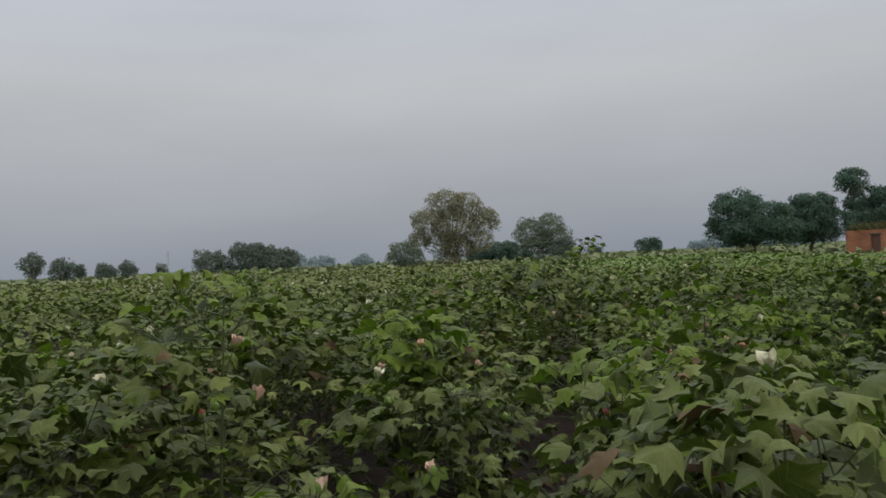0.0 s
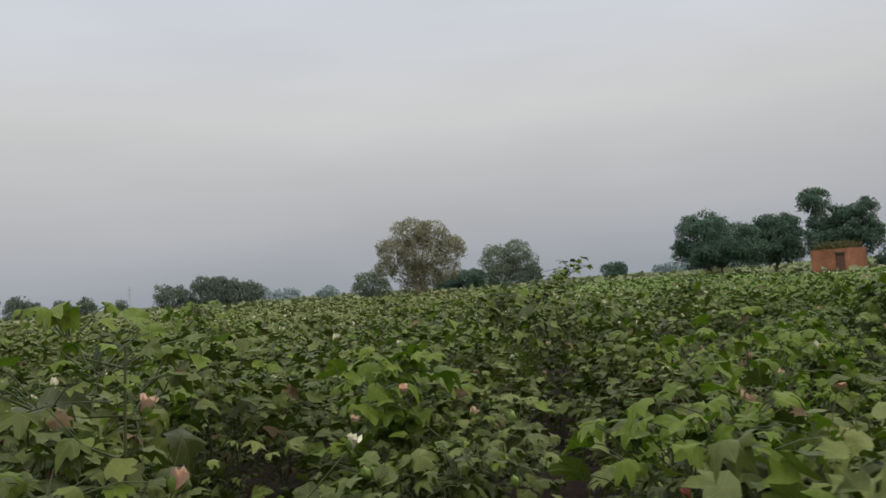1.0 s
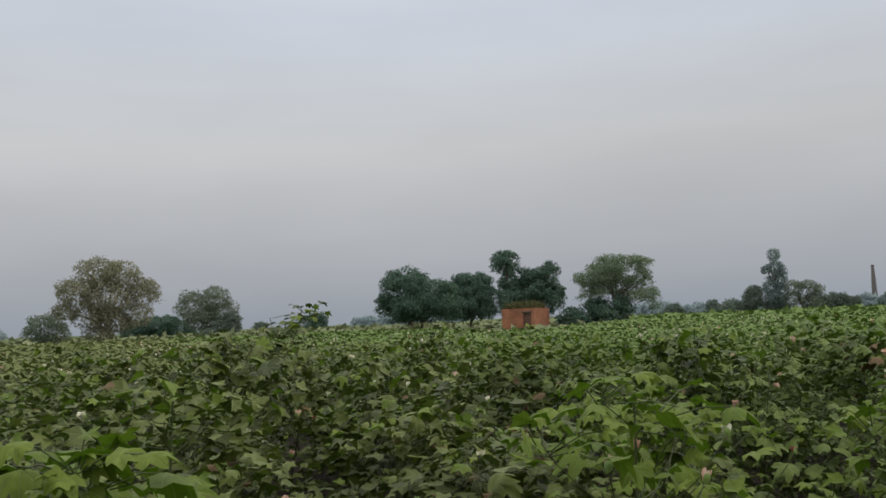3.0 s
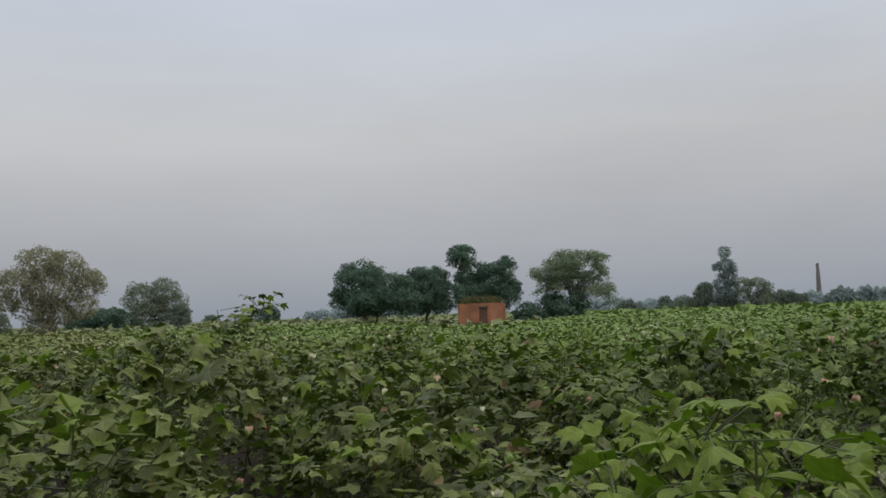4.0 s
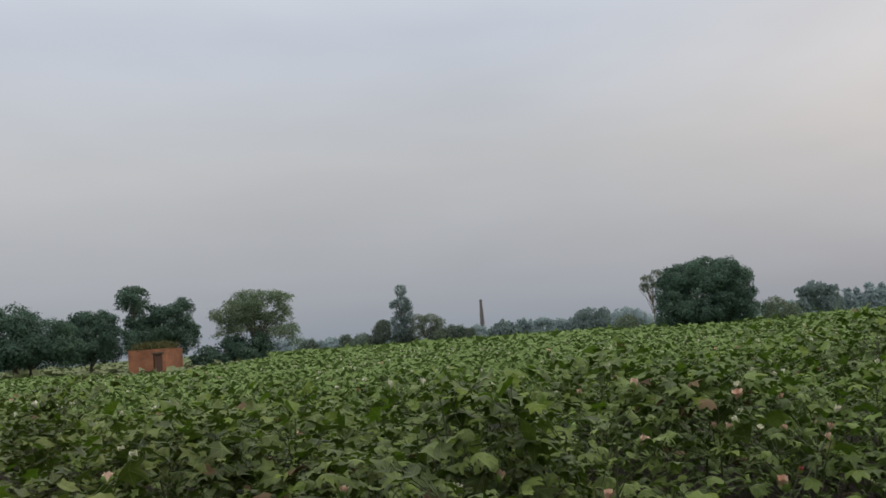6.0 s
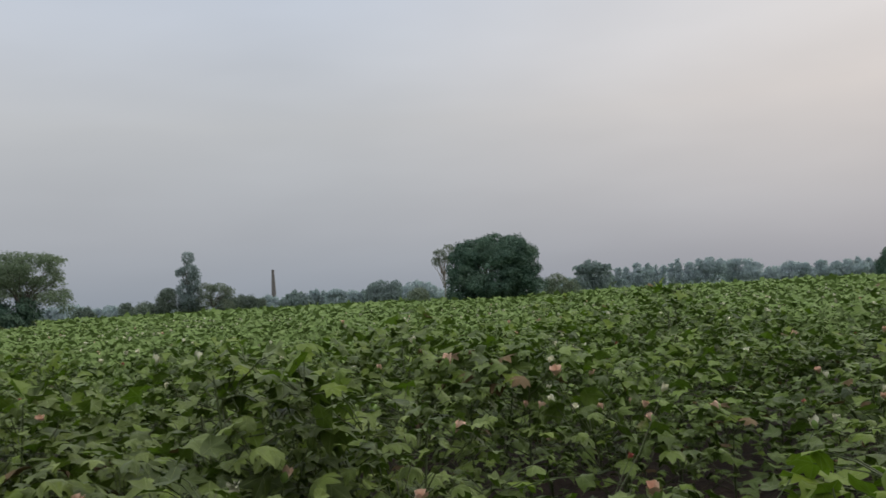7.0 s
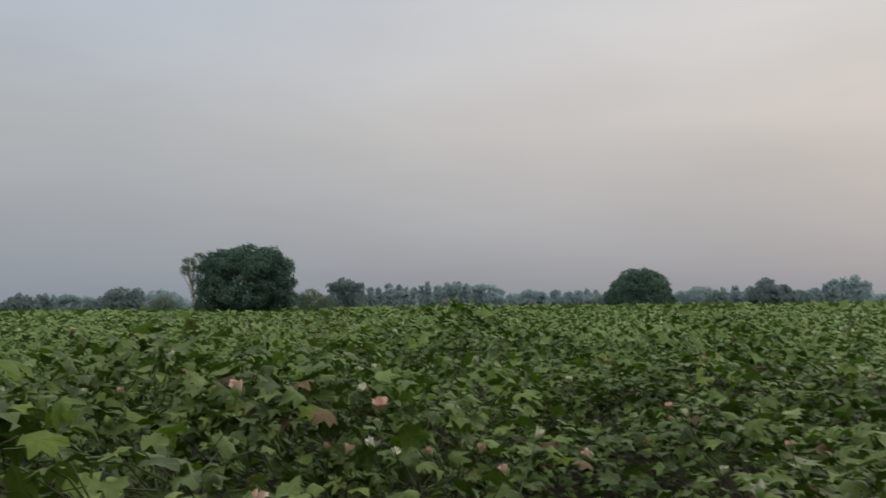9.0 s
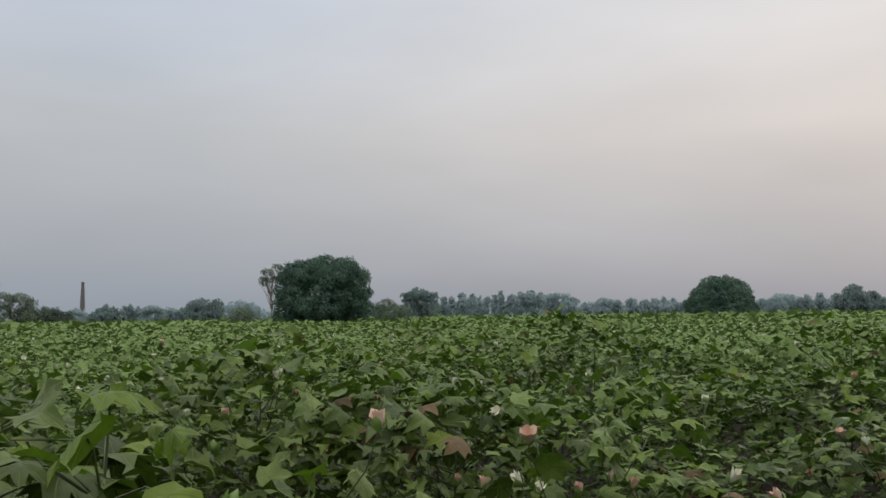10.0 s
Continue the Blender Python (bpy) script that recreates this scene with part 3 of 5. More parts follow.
        rx = ra.uniform(0.5, 1.05) * (1.0 - 0.10 * abs(u))
        pads.append((u, ra.uniform(-1.6, 1.6), z, rx, rx * 0.9, ra.uniform(0.20, 0.42)))
    tree("acacia_tree", "spreading acacia with a layered feathery crown and bare limbs", 39.8, 62.7, pads, 0.32, 0.58, M_ACACIA, None, (2.3, 0.15), 0.5, 0.16, 0.5, 36, 16, lump=1)
    for i, (bx, by, w, h) in enumerate(((37.6, 63.9, 1.7, 2.7), (39.3, 62.7, 1.8, 3.1), (36.6, 65.0, 1.1, 2.1))):
        tree("bush", "dark green bush under the acacia", bx, by, [(0, 0, h * 0.55, w, w * 0.85, h * 0.45)], 0.7, 0.9, M_MANGO, None, (0.8, 0.1), 0.36, 0.22, 0.45, 40 + i, 8, category="bush", group="bushes under the acacia")
    # lone big mango and the thin tree beside it
    tree("mango_tree", "large dense dome-shaped dark green mango tree standing alone", 65.4, 37.35,
         [(0, 0, 3.2, 3.5, 3.4, 2.8), (-2.1, 0, 3.6, 2.0, 1.9, 2.0), (2.1, 0, 3.6, 2.0, 1.9, 2.0), (0.1, 0, 4.6, 2.9, 2.6, 1.75), (-1.6, 0, 4.7, 1.8, 1.7, 1.4), (1.6, 0, 4.7, 1.8, 1.7, 1.4), (-2.6, -0.6, 2.2, 1.5, 1.6, 1.3), (2.6, -0.6, 2.2, 1.5, 1.6, 1.3), (-0.2, -1.6, 2.1, 2.4, 1.8, 1.1)], 0.7, 0.9, M_MANGO, None, (1.5, 0.32), 0.38, 0.23, 0.42, 51, 20, zmin=1.05, stems=((-0.8, 0), (0.9, 0.2), (0.2, -0.5)), lump=4)
    tree("eucalyptus_tree", "thin half-bare tree with sparse pinkish leaf tufts", 69.1, 44.1,
         [(-0.45, 0, 5.2, 0.6, 0.5, 0.4), (0.4, 0, 5.6, 0.6, 0.5, 0.4), (-0.8, 0, 4.5, 0.4, 0.4, 0.35), (0.1, 0, 4.6, 0.4, 0.4, 0.3)], 0.3, 0.27, M_GREY, M_PALE_BARK, (2.8, 0.07), 0.36, 0.18, 0.4, 52, 20)
    tree("shrub", "low grey shrub at the foot of the thin tree", 67.8, 46.5, [(0, 0, 1.2, 1.4, 1.2, 1.0)], 0.42, 0.5, M_GREY, None, (0.6, 0.06), 0.35, 0.2, 0.45, 53, 6, category="shrub")
    tree("shrub", "low grey-green shrub in the shade of the big mango", 72.5, 34.6, [(0, 0, 1.5, 1.5, 1.2, 1.3), (1.0, 0, 1.2, 1.0, 1.0, 1.0)], 0.42, 0.5, M_GREY, None, (0.6, 0.06), 0.35, 0.2, 0.45, 54, 6, category="shrub")
    tree("mango_tree", "broad umbrella-shaped mango tree with a smooth dense crown", 107.0, 7.3,
         [(0, 0, 1.7, 4.0, 3.8, 3.75), (0.3, 0, 1.2, 4.2, 3.9, 1.6), (-1.8, 0, 1.6, 2.3, 2.3, 2.2)], 0.6, 0.95, M_MANGO, None, (1.4, 0.3), 0.34, 0.26, 0.45, 55, 14, zmin=0.7, lump=0)


def left_trees():
    rows = (("bush", -28.8, 106.2, [(0, 0, 2.2, 2.1, 1.8, 1.9)], 260), ("bush", -24.6, 107.4, [(0, 0, 2.5, 2.4, 2.0, 2.1), (1.5, 0, 2.7, 1.5, 1.4, 1.9)], 420),
            ("bush", -20.4, 108.3, [(0, 0, 2.0, 2.6, 2.0, 1.8), (-1.2, 0, 2.6, 1.4, 1.3, 1.5)], 380), ("bush", -47.4, 99.3, [(0, 0, 2.9, 1.35, 1.3, 1.6)], 180),
            ("bush", -42.8, 96.2, [(0, 0, 2.1, 1.3, 1.2, 1.6), (1.4, 0, 1.8, 1.2, 1.1, 1.3)], 220), ("shrub", -40.2, 102.8, [(0, 0, 1.7, 1.5, 1.2, 1.2)], 150), ("shrub", -37.6, 102.8, [(0, 0, 1.8, 1.2, 1.1, 1.3)], 130),
            ("shrub", -34.1, 104.6, [(0, 0, 1.5, 0.7, 0.6, 1.2)], 60))
    for i, (nm, x, y, bl, n) in enumerate(rows):
        tree(nm, "wide low greyish-green bush at the far field edge", x, y, bl, 0.5, 0.75, M_BUSH, None, (1.0, 0.12), 0.45, 0.26, 0.5, 60 + i, 10, category="bush", group="bushes along the far edge")
    tree("mango_tree", "small round dark tree far across the field", 34.8, 146.0, [(0, 0, 1.9, 2.45, 2.3, 1.75)], 0.7, 0.9, M_MANGO, None, (1.2, 0.2), 0.4, 0.32, 0.45, 70, 8)
    tree("bush", "small dark bush far across the field", 26.5, 150.0, [(0, 0, 1.4, 1.5, 1.3, 1.1)], 0.5, 0.75, M_BUSH, None, (0.8, 0.12), 0.4, 0.3, 0.45, 71, 6, category="bush")
    for i, (bx, by, w, h) in enumerate(((85.8, 116.6, 1.9, 2.8), (97.2, 120.4, 1.6, 3.1), (95.5, 115.2, 1.6, 2.6))):
        tree("bush", "dark round bush in front of the hazy tree line", bx, by, [(0, 0, h * 0.5, w, w * 0.9, h * 0.5)], 0.5, 0.8, M_BUSH, None, (0.8, 0.14), 0.5, 0.34, 0.5, 90 + i, 6, category="bush", group="bushes before the tree line")
    # poplar group
    tree("poplar_tree", "tall narrow tree with a bushy spire and a pale trunk", *far_bearing(88.3, 96.6, 1.4),
         [(0.1, 0, 11.6, 1.3, 1.2, 1.4), (0.2, 0, 9.2, 1.7, 1.6, 1.3), (-1.3, 0, 8.7, 1.1, 1.0, 0.9), (1.5, 0, 8.0, 1.1, 1.0, 1.1), (0.3, 0, 6.6, 1.9, 1.7, 1.5), (-0.9, 0, 5.2, 1.6, 1.5, 1.4), (1.3, 0, 4.6, 1.6, 1.4, 1.6), (-0.2, 0, 3.0, 2.2, 2.0, 2.0)], 0.55, 0.6, M_HAZE_MID, None, (6.0, 0.3), 0.6, 0.34, 0.5, 72, 22, group="trees round the poplar")
    tree("broadleaf_tree", "bushy tree at the foot of the poplar", *far_bearing(86.2, 98.5, 1.4), [(0, 0, 3.6, 2.1, 2.0, 2.4), (-0.7, 0, 2.2, 1.6, 1.5, 1.6)], 0.5, 0.75, M_BUSH, None, (1.6, 0.2), 0.6, 0.34, 0.5, 73, 10, group="trees round the poplar")
    tree("broadleaf_tree", "grey-green tree with an open crown beside the poplar", *far_bearing(90.6, 94.2, 1.4), [(-1.4, 0, 4.9, 2.0, 1.9, 1.5), (1.3, 0, 5.5, 1.7, 1.6, 1.0), (3.2, 0, 4.6, 1.2, 1.1, 0.8), (-1.6, 0, 2.9, 2.0, 1.8, 1.7), (2.6, 0, 1.9, 1.6, 1.5, 1.2)], 0.42, 0.42, M_GREY, None, (2.2, 0.22), 0.6, 0.34, 0.5, 74, 16, group="trees round the poplar")
    for i, (bx, by, w, h) in enumerate(((84.0, 100.4, 2.2, 3.6), (93.2, 94.6, 2.4, 4.2), (88.6, 97.2, 2.2, 3.2))):
        tree("bush", "grey-green bush in the skirt of the poplar group", *far_bearing(bx, by, 1.4), [(0, 0, h * 0.5, w, w * 0.9, h * 0.5), (w * 0.6, 0, h * 0.4, w * 0.7, w * 0.7, h * 0.4)], 0.5, 0.7, M_BUSH, None, (1.0, 0.16), 0.6, 0.36, 0.5, 76 + i, 6, category="bush", group="trees round the poplar")
    tree("bush", "low hazy bush beside the poplar group", *far_bearing(96.5, 93.5, 1.4), [(0, 0, 2.2, 2.6, 2.2, 1.7), (2.4, 0, 1.8, 2.0, 1.8, 1.3)], 0.5, 0.75, M_BUSH, None, (1.0, 0.16), 0.6, 0.34, 0.5, 75, 6, category="bush", group="trees round the poplar")


def far_tree(i, x, y, half, top, form, mat, label):
    """A tree of the skyline: a round bush, an umbrella on a bare trunk, a dome, or a tall crown of several heads."""
    r = np.random.default_rng(200 + i)
    bl = []

    def head(u, z, rx, rz):
        bl.append((u * half, r.uniform(-0.3, 0.3) * half, z * top, rx * half, rx * half * 0.9, rz * top))

    if form == "bush":
        head(0, 0.48, 0.8, 0.46)
        head(-0.55, 0.36, 0.52, 0.34), head(0.55, 0.34, 0.54, 0.32)
    elif form == "dome":
        head(r.uniform(-0.12, 0.12), 0.62, 0.66, 0.36)
        for u in (-0.72, -0.3, 0.35, 0.74):
            head(u, r.uniform(0.36, 0.52), r.uniform(0.38, 0.5), r.uniform(0.28, 0.36))
        head(0, 0.28, 1.0, 0.26)
    elif form == "umbrella":
        head(0.05, 0.78, 0.62, 0.20)
        for u in (-0.7, -0.3, 0.4, 0.75):
            head(u, r.uniform(0.58, 0.74), r.uniform(0.32, 0.44), r.uniform(0.12, 0.18))
        head(-0.55, 0.36, 0.5, 0.24), head(0.6, 0.30, 0.5, 0.2)
    else:
        n = max(3, int(half / 1.6))
        for u in np.linspace(-0.78, 0.78, n) + r.normal(size=n) * 0.08:
            z = r.uniform(0.68, 0.84) - 0.14 * u * u
            head(u, z, max(1.3 / half, r.uniform(0.26, 0.36)), min(1.0 - z, 0.24) if abs(u) < 0.4 else r.uniform(0.16, 0.22))
            head(u * 0.95, z - r.uniform(0.16, 0.26), max(1.4 / half, r.uniform(0.30, 0.42)), r.uniform(0.18, 0.24))
        head(-0.45, 0.34, 0.6, 0.26), head(0.4, 0.36, 0.52, 0.26)
    cover = 0.9 if form in ("bush", "dome") else 0.8
    tree("distant_tree", label, x, y, bl, max(0.55, half * 0.19), cover, mat, mat, (top * (0.5 if form == "umbrella" else 0.3), 0.12 + 0.01 * top), 0.5, 0.9, 0.6, 300 + i, 9, droop=1.6,
         group="distant tree line", lump=4)


def far_trees():
    """The line of trees on the skyline, haze put into their colour: bearing from the walk in degrees, half width, top,
    form.
    """
    beyond_chimney = ((48.3, 3.4, 6.1, "dome"), (51.5, 3.5, 7.0, "heads"), (52.7, 3.5, 6.7, "umbrella"), (53.7, 3.2, 6.4, "dome"), (54.5, 2.1, 5.9, "heads"), (57.7, 7.5, 7.9, "dome"), (59.6, 3.8, 4.5, "bush"),
                      (66.8, 2.6, 5.6, "bush"), (67.9, 4.1, 6.0, "dome"), (71.3, 3.1, 8.8, "heads"), (72.5, 4.3, 9.6, "heads"), (73.6, 3.9, 9.3, "heads"), (75.1, 3.4, 10.2, "heads"), (76.7, 5.8, 10.5, "heads"))
    sunset_side = ((78.8, 6.8, 9.6, "heads"), (80.5, 2.6, 5.9, "bush"), (81.7, 6.3, 7.3, "dome"), (83.5, 5.6, 6.9, "heads"), (85.0, 4.8, 6.9, "heads"), (86.1, 3.9, 7.5, "heads"), (92.4, 6.4, 7.3, "dome"),
                   (94.7, 5.0, 7.3, "heads"), (99.2, 3.4, 6.4, "dome"), (99.9, 3.2, 7.3, "heads"), (101.3, 6.4, 10.5, "heads"), (103.0, 4.0, 4.1, "bush"), (104.3, 2.3, 3.8, "bush"), (105.5, 4.6, 4.2, "bush"))
    hazy = "tree of the distant tree line, blue-grey haze in its colour"
    for i, (az, half, top, form) in enumerate(beyond_chimney + sunset_side):
        away = 340 + 9 * math.sin(i * 2.4)
        far_tree(i, 1 + away * math.sin(radians(az)), 4 + away * math.cos(radians(az)), half * 1.14, top, form, M_HAZE_FAR, hazy)
    # nearer ones before the line, darker for less haze in their colour
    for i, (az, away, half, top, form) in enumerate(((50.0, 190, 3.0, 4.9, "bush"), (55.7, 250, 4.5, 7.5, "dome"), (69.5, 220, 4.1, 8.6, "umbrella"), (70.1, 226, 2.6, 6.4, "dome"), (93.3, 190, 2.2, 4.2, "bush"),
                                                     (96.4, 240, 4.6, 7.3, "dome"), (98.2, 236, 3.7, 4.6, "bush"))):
        far_tree(40 + i, 1 + away * math.sin(radians(az)), 4 + away * math.cos(radians(az)), half * 1.1, top, form, M_HAZE_MID, "tree before the distant tree line, some haze in its colour")
    hut_side = ((66.5, 97, 1.9, 2.8), (68.3, 95.6, 2, 3.2), (72, 92.8, 1.8, 2.6), (76, 88.6, 1.9, 2.5), (64.5, 98.6, 1.6, 2.4), (47, 138, 2.4, 3.2),
                (52, 137, 2.2, 3.6), (57, 136, 2, 2.9), (43, 142, 2, 3), (-13.3, 149.4, 1.6, 3.3), (-23, 143, 2.2, 3.4), (-19.5, 145, 1.5, 3.2),
                (14, 158, 2.2, 2.8), (20, 156, 2.2, 2.6))
    for i, (x, y, w, h) in enumerate(hut_side):
        fx, fy = far_bearing(x, y, 1.7)
        far_tree(60 + i, fx, fy, w * 2.0, 1.46 + (h - 1.46) * 1.7, "dome" if i % 3 else "bush", M_HAZE_FAR, hazy)


def far_undergrowth():
    """Scrub and low branches that close the foot of the distant tree line, in its haze colour."""
    r = np.random.default_rng(77)
    foot = ((128, 131), (145, 118), (154, 108), (150, 97), (160, 90), (174, 80), (185, 70), (195, 60), (199, 46), (203, 34), (211, 24), (206, 14), (203, 2), (202, -8), (201, -20), (196, -32), (193, -44))
    P = []
    for (xa, ya), (xb, yb) in zip(foot[:-1], foot[1:]):
        n = int(math.hypot(xb - xa, yb - ya) * 1.7 * 34)
        t = r.random(n)
        x, y = far_bearing(xa + (xb - xa) * t, ya + (yb - ya) * t, 1.9)
        top = 3.3 + 1.1 * np.sin(t * 23 + xa) + 0.8 * np.sin(t * 61 + ya)
        P.append(np.stack([x + r.normal(size=n) * 1.5, y + r.normal(size=n) * 1.5, 0.2 + r.random(n) * np.maximum(top, 1.2)], 1))
    P = np.concatenate(P)
    d = r.normal(size=P.shape) + np.array((-0.9, -0.3, 0.4))
    V, F = scatter(KITE * np.array((0.7, 1, 1)), KITE_F, P, frames_of(r.normal(size=P.shape) - np.array((0, 0, 0.4)), d), r.uniform(0.7, 1.4, len(P)))
    tagged(new("distant_scrub", mesh_of("distant_scrub", V, F, M_HAZE_FAR, smooth=False)), "hazy scrub along the foot of the distant tree line", "scrub", kind="stuff")


def brick_hut():
    """Small square brick hut with a flat roof, parapet and a doorway near one corner."""
    hut = thing("brick_hut", "small flat-roofed orange brick hut with a dark doorway", "hut", 32.3, 65.2, 0, -1.0)
    hut.matrix_basis = pose(32.6, 65.1, -0.05, 0, 0, HUT_TURN)
    w, d, h, th = 2.9, 2.9, 2.2, 0.23
    x0, x1, y0, y1 = -w / 2, w / 2, -d / 2, d / 2

    def box(bm, a, b, bev=0.012):
        r = bmesh.ops.create_cube(bm, size=1.0)
        for v in r["verts"]:
            v.co = Vector([(a[i] + b[i]) / 2 + v.co[i] * (b[i] - a[i]) for i in range(3)])
        bmesh.ops.bevel(bm, geom=list({e for v in r["verts"] for e in v.link_edges}), offset=bev, segments=1, affect="EDGES")

    def wall(name, *boxes, mat=M_BRICK):
        bm = bmesh.new()
        for a, b in boxes:
            box(bm, a, b)
        return part(name, bm_mesh(name, bm, mat), hut)

    dx0, dx1, dh = 0.45, 1.15, 1.85
    front = wall("front_wall", ((x0, y0, 0), (dx0, y0 + th, h)), ((dx1, y0, 0), (x1, y0 + th, h)), ((dx0, y0, dh), (dx1, y0 + th, h)))
    wall("side_wall", ((x1 - th, y0 + th, 0), (x1, y1, h)))
    wall("side_wall", ((x0, y0 + th, 0), (x0 + th, y1, h)))
    wall("back_wall", ((x0 + th, y1 - th, 0), (x1 - th, y1, h)))
    wall("roof", ((x0 + th, y0 + th, h - 0.3), (x1 - th, y1 - th, h - 0.16)), mat=M_MUD)
    bm = bmesh.new()
    box(bm, (dx0 - 0.12, y0 - 0.03, dh - 0.02), (dx1 + 0.12, y0 + 0.08, dh + 0.1))
    part("lintel", bm_mesh("lintel", bm, M_BARK), hut, "dark timber lintel")
    bm = bmesh.new()
    for i in range(4):
        a = dx0 + 0.03 + i * (dx1 - dx0 - 0.06) / 4
        box(bm, (a, y0 + 0.1, 0.03), (a + (dx1 - dx0 - 0.06) / 4 - 0.008, y0 + 0.14, dh - 0.04), 0.004)
    part("door", bm_mesh("door", bm, M_DARKWOOD), hut, "dark weathered plank door")
    # dry stalks heaped on the roof
    r = np.random.default_rng(9)
    n = 900
    pos = np.stack([r.uniform(x0 + 0.2, x1 - 0.3, n), r.uniform(y0 + 0.3, y1 - 0.3, n), np.full(n, h - 0.17)], 1)
    d3 = r.normal(size=(n, 3)) * np.array((0.5, 0.5, 0.3)) + np.array((0, 0, 0.75))
    V, F = scatter(KITE * np.array((0.22, 1, 1)), KITE_F, pos, frames_of(d3, r.normal(size=(n, 3))), r.uniform(0.35, 0.95, n))
    me = mesh_of("brushwood", V, F, M_DRY, smooth=False)
    ob = new("brushwood", me)
    ob.matrix_basis = hut.matrix_basis
    tagged(ob, "dry brushwood and weeds heaped on the hut roof", "brushwood", kind="stuff")


HUT_TURN = -53.0


def chimney():
    top = thing("kiln_chimney", "tall slim tapering brick kiln chimney far beyond the fields", "chimney", *far_bearing(202.7, 180.8, 2.2))
    H, r0, r1 = 25.0, 1.7, 0.85
    V, F = tubes([[((0, 0, -0.5), r0), ((0, 0, H * 0.3), r0 * 0.86 + r1 * 0.14), ((0, 0, H * 0.65), (r0 + r1) / 2 * 0.98), ((0, 0, H - 1.2), r1 * 1.02), ((0, 0, H - 1.2), r1 * 1.16), ((0, 0, H - 0.3), r1 * 1.16), ((0, 0, H - 0.3), r1), ((0, 0, H), r1), ((0, 0, H), r1 * 0.7), ((0, 0, H - 3), r1 * 0.7)]], 20)
    part("shaft", mesh_of("shaft", V, F, M_HAZE_BRICK, smooth=False), top)


def pylon():
    """Slim lattice mast of a power line, far off in the haze."""
    top = thing("lattice_mast", "slim grey steel lattice mast of a power line in the haze", "pylon", -273.0, 857.0)
    H, w0, w1 = 22.5, 2.2, 0.5

    def corner(i, t):
        s = (w0 + (w1 - w0) * t) / 2
        return (s * (1 if i in (0, 3) else -1), s * (1 if i < 2 else -1), H * t - 0.3 * (t == 0))

    for i in range(4):
        V, F = tubes([[(corner(i, 0), 0.12), (corner(i, 0.5), 0.10), (corner(i, 1), 0.07)]], 4)
        part("leg", mesh_of("leg", V, F, M_STEEL, smooth=False), top)
    braces = [[(corner(i, k / 7), 0.05), (corner((i + 1) % 4, (k + 1) / 7), 0.05)] for i in range(4) for k in range(7)]
    V, F = tubes(braces, 3)
    part("bracing", mesh_of("bracing", V, F, M_STEEL, smooth=False), top)
    for h, w in ((19.0, 3.4), (21.3, 2.6)):
        V, F = tubes([[((-w, 0, h), 0.05), ((0, 0, h + 0.35), 0.12), ((w, 0, h), 0.05)]], 4)
        part("cross_arm", mesh_of("cross_arm", V, F, M_STEEL, smooth=False), top)


middle_trees()
left_trees()
pylon()
far_trees()
far_undergrowth()
brick_hut()
chimney()

# ---- cotton ----


def leaf_template(points):
    """A lobed palmate blade as a fan: (angle, length, vein); tips droop, folds between the lobes rise."""
    out = [(a, l, v) for a, l, v in points] + [(-a, l, v) for a, l, v in reversed(points) if a > 0]
    V, vein = [(0, 0, 0.02)], [1.0]
    for a, l, v in out:
        z = -0.14 * l * l + (0.05 if v < 0.5 else 0.0)
        V.append((math.sin(radians(a)) * l, math.cos(radians(a)) * l, z))
        vein.append(v)
    n = len(out)
    F = [(0, 1 + (i + 1) % n, 1 + i) for i in range(n)]
    return np.array(V), np.array(F, np.int32), np.array(vein)


def ring_template(points):
    """The blade with a ring between midrib and margin: quilted between sunken veins, margin free to curl."""
    V, F, vein = leaf_template(points)
    n = len(V) - 1
    inner = V[1:] * 0.5
    inner[:, 2] = np.where(vein[1:] > 0.8, 0.0, 0.035)
    Vn = np.concatenate([V[:1], inner, V[1:]])
    Fn = [f for i in range(n) for f in ((0, 1 + (i + 1) % n, 1 + i), (1 + i, 1 + (i + 1) % n, 1 + n + i), (1 + (i + 1) % n, 1 + n + (i + 1) % n, 1 + n + i))]
    return Vn, np.array(Fn, np.int32), np.concatenate([vein[:1], vein[1:], vein[1:]])


LEAF_FINE = ring_template(((0, 0.82, 1), (10, 0.70, 0.5), (25, 0.48, 0), (37, 0.61, 0.4), (49, 0.74, 1), (61, 0.62, 0.4), (80, 0.44, 0), (104, 0.54, 1), (132, 0.45, 0.3), (158, 0.36, 0.2)))
LEAF_RING = ring_template(((0, 0.82, 1), (12, 0.67, 0.4), (26, 0.48, 0), (49, 0.74, 1), (79, 0.44, 0), (105, 0.54, 1), (148, 0.39, 0.2)))
LEAF_MID = leaf_template(((0, 0.83, 1), (26, 0.48, 0), (49, 0.75, 1), (79, 0.44, 0), (107, 0.54, 1)))
LEAF_LOW = leaf_template(((0, 0.86, 1), (26, 0.48, 0), (51, 0.75, 1), (116, 0.48, 0.3)))


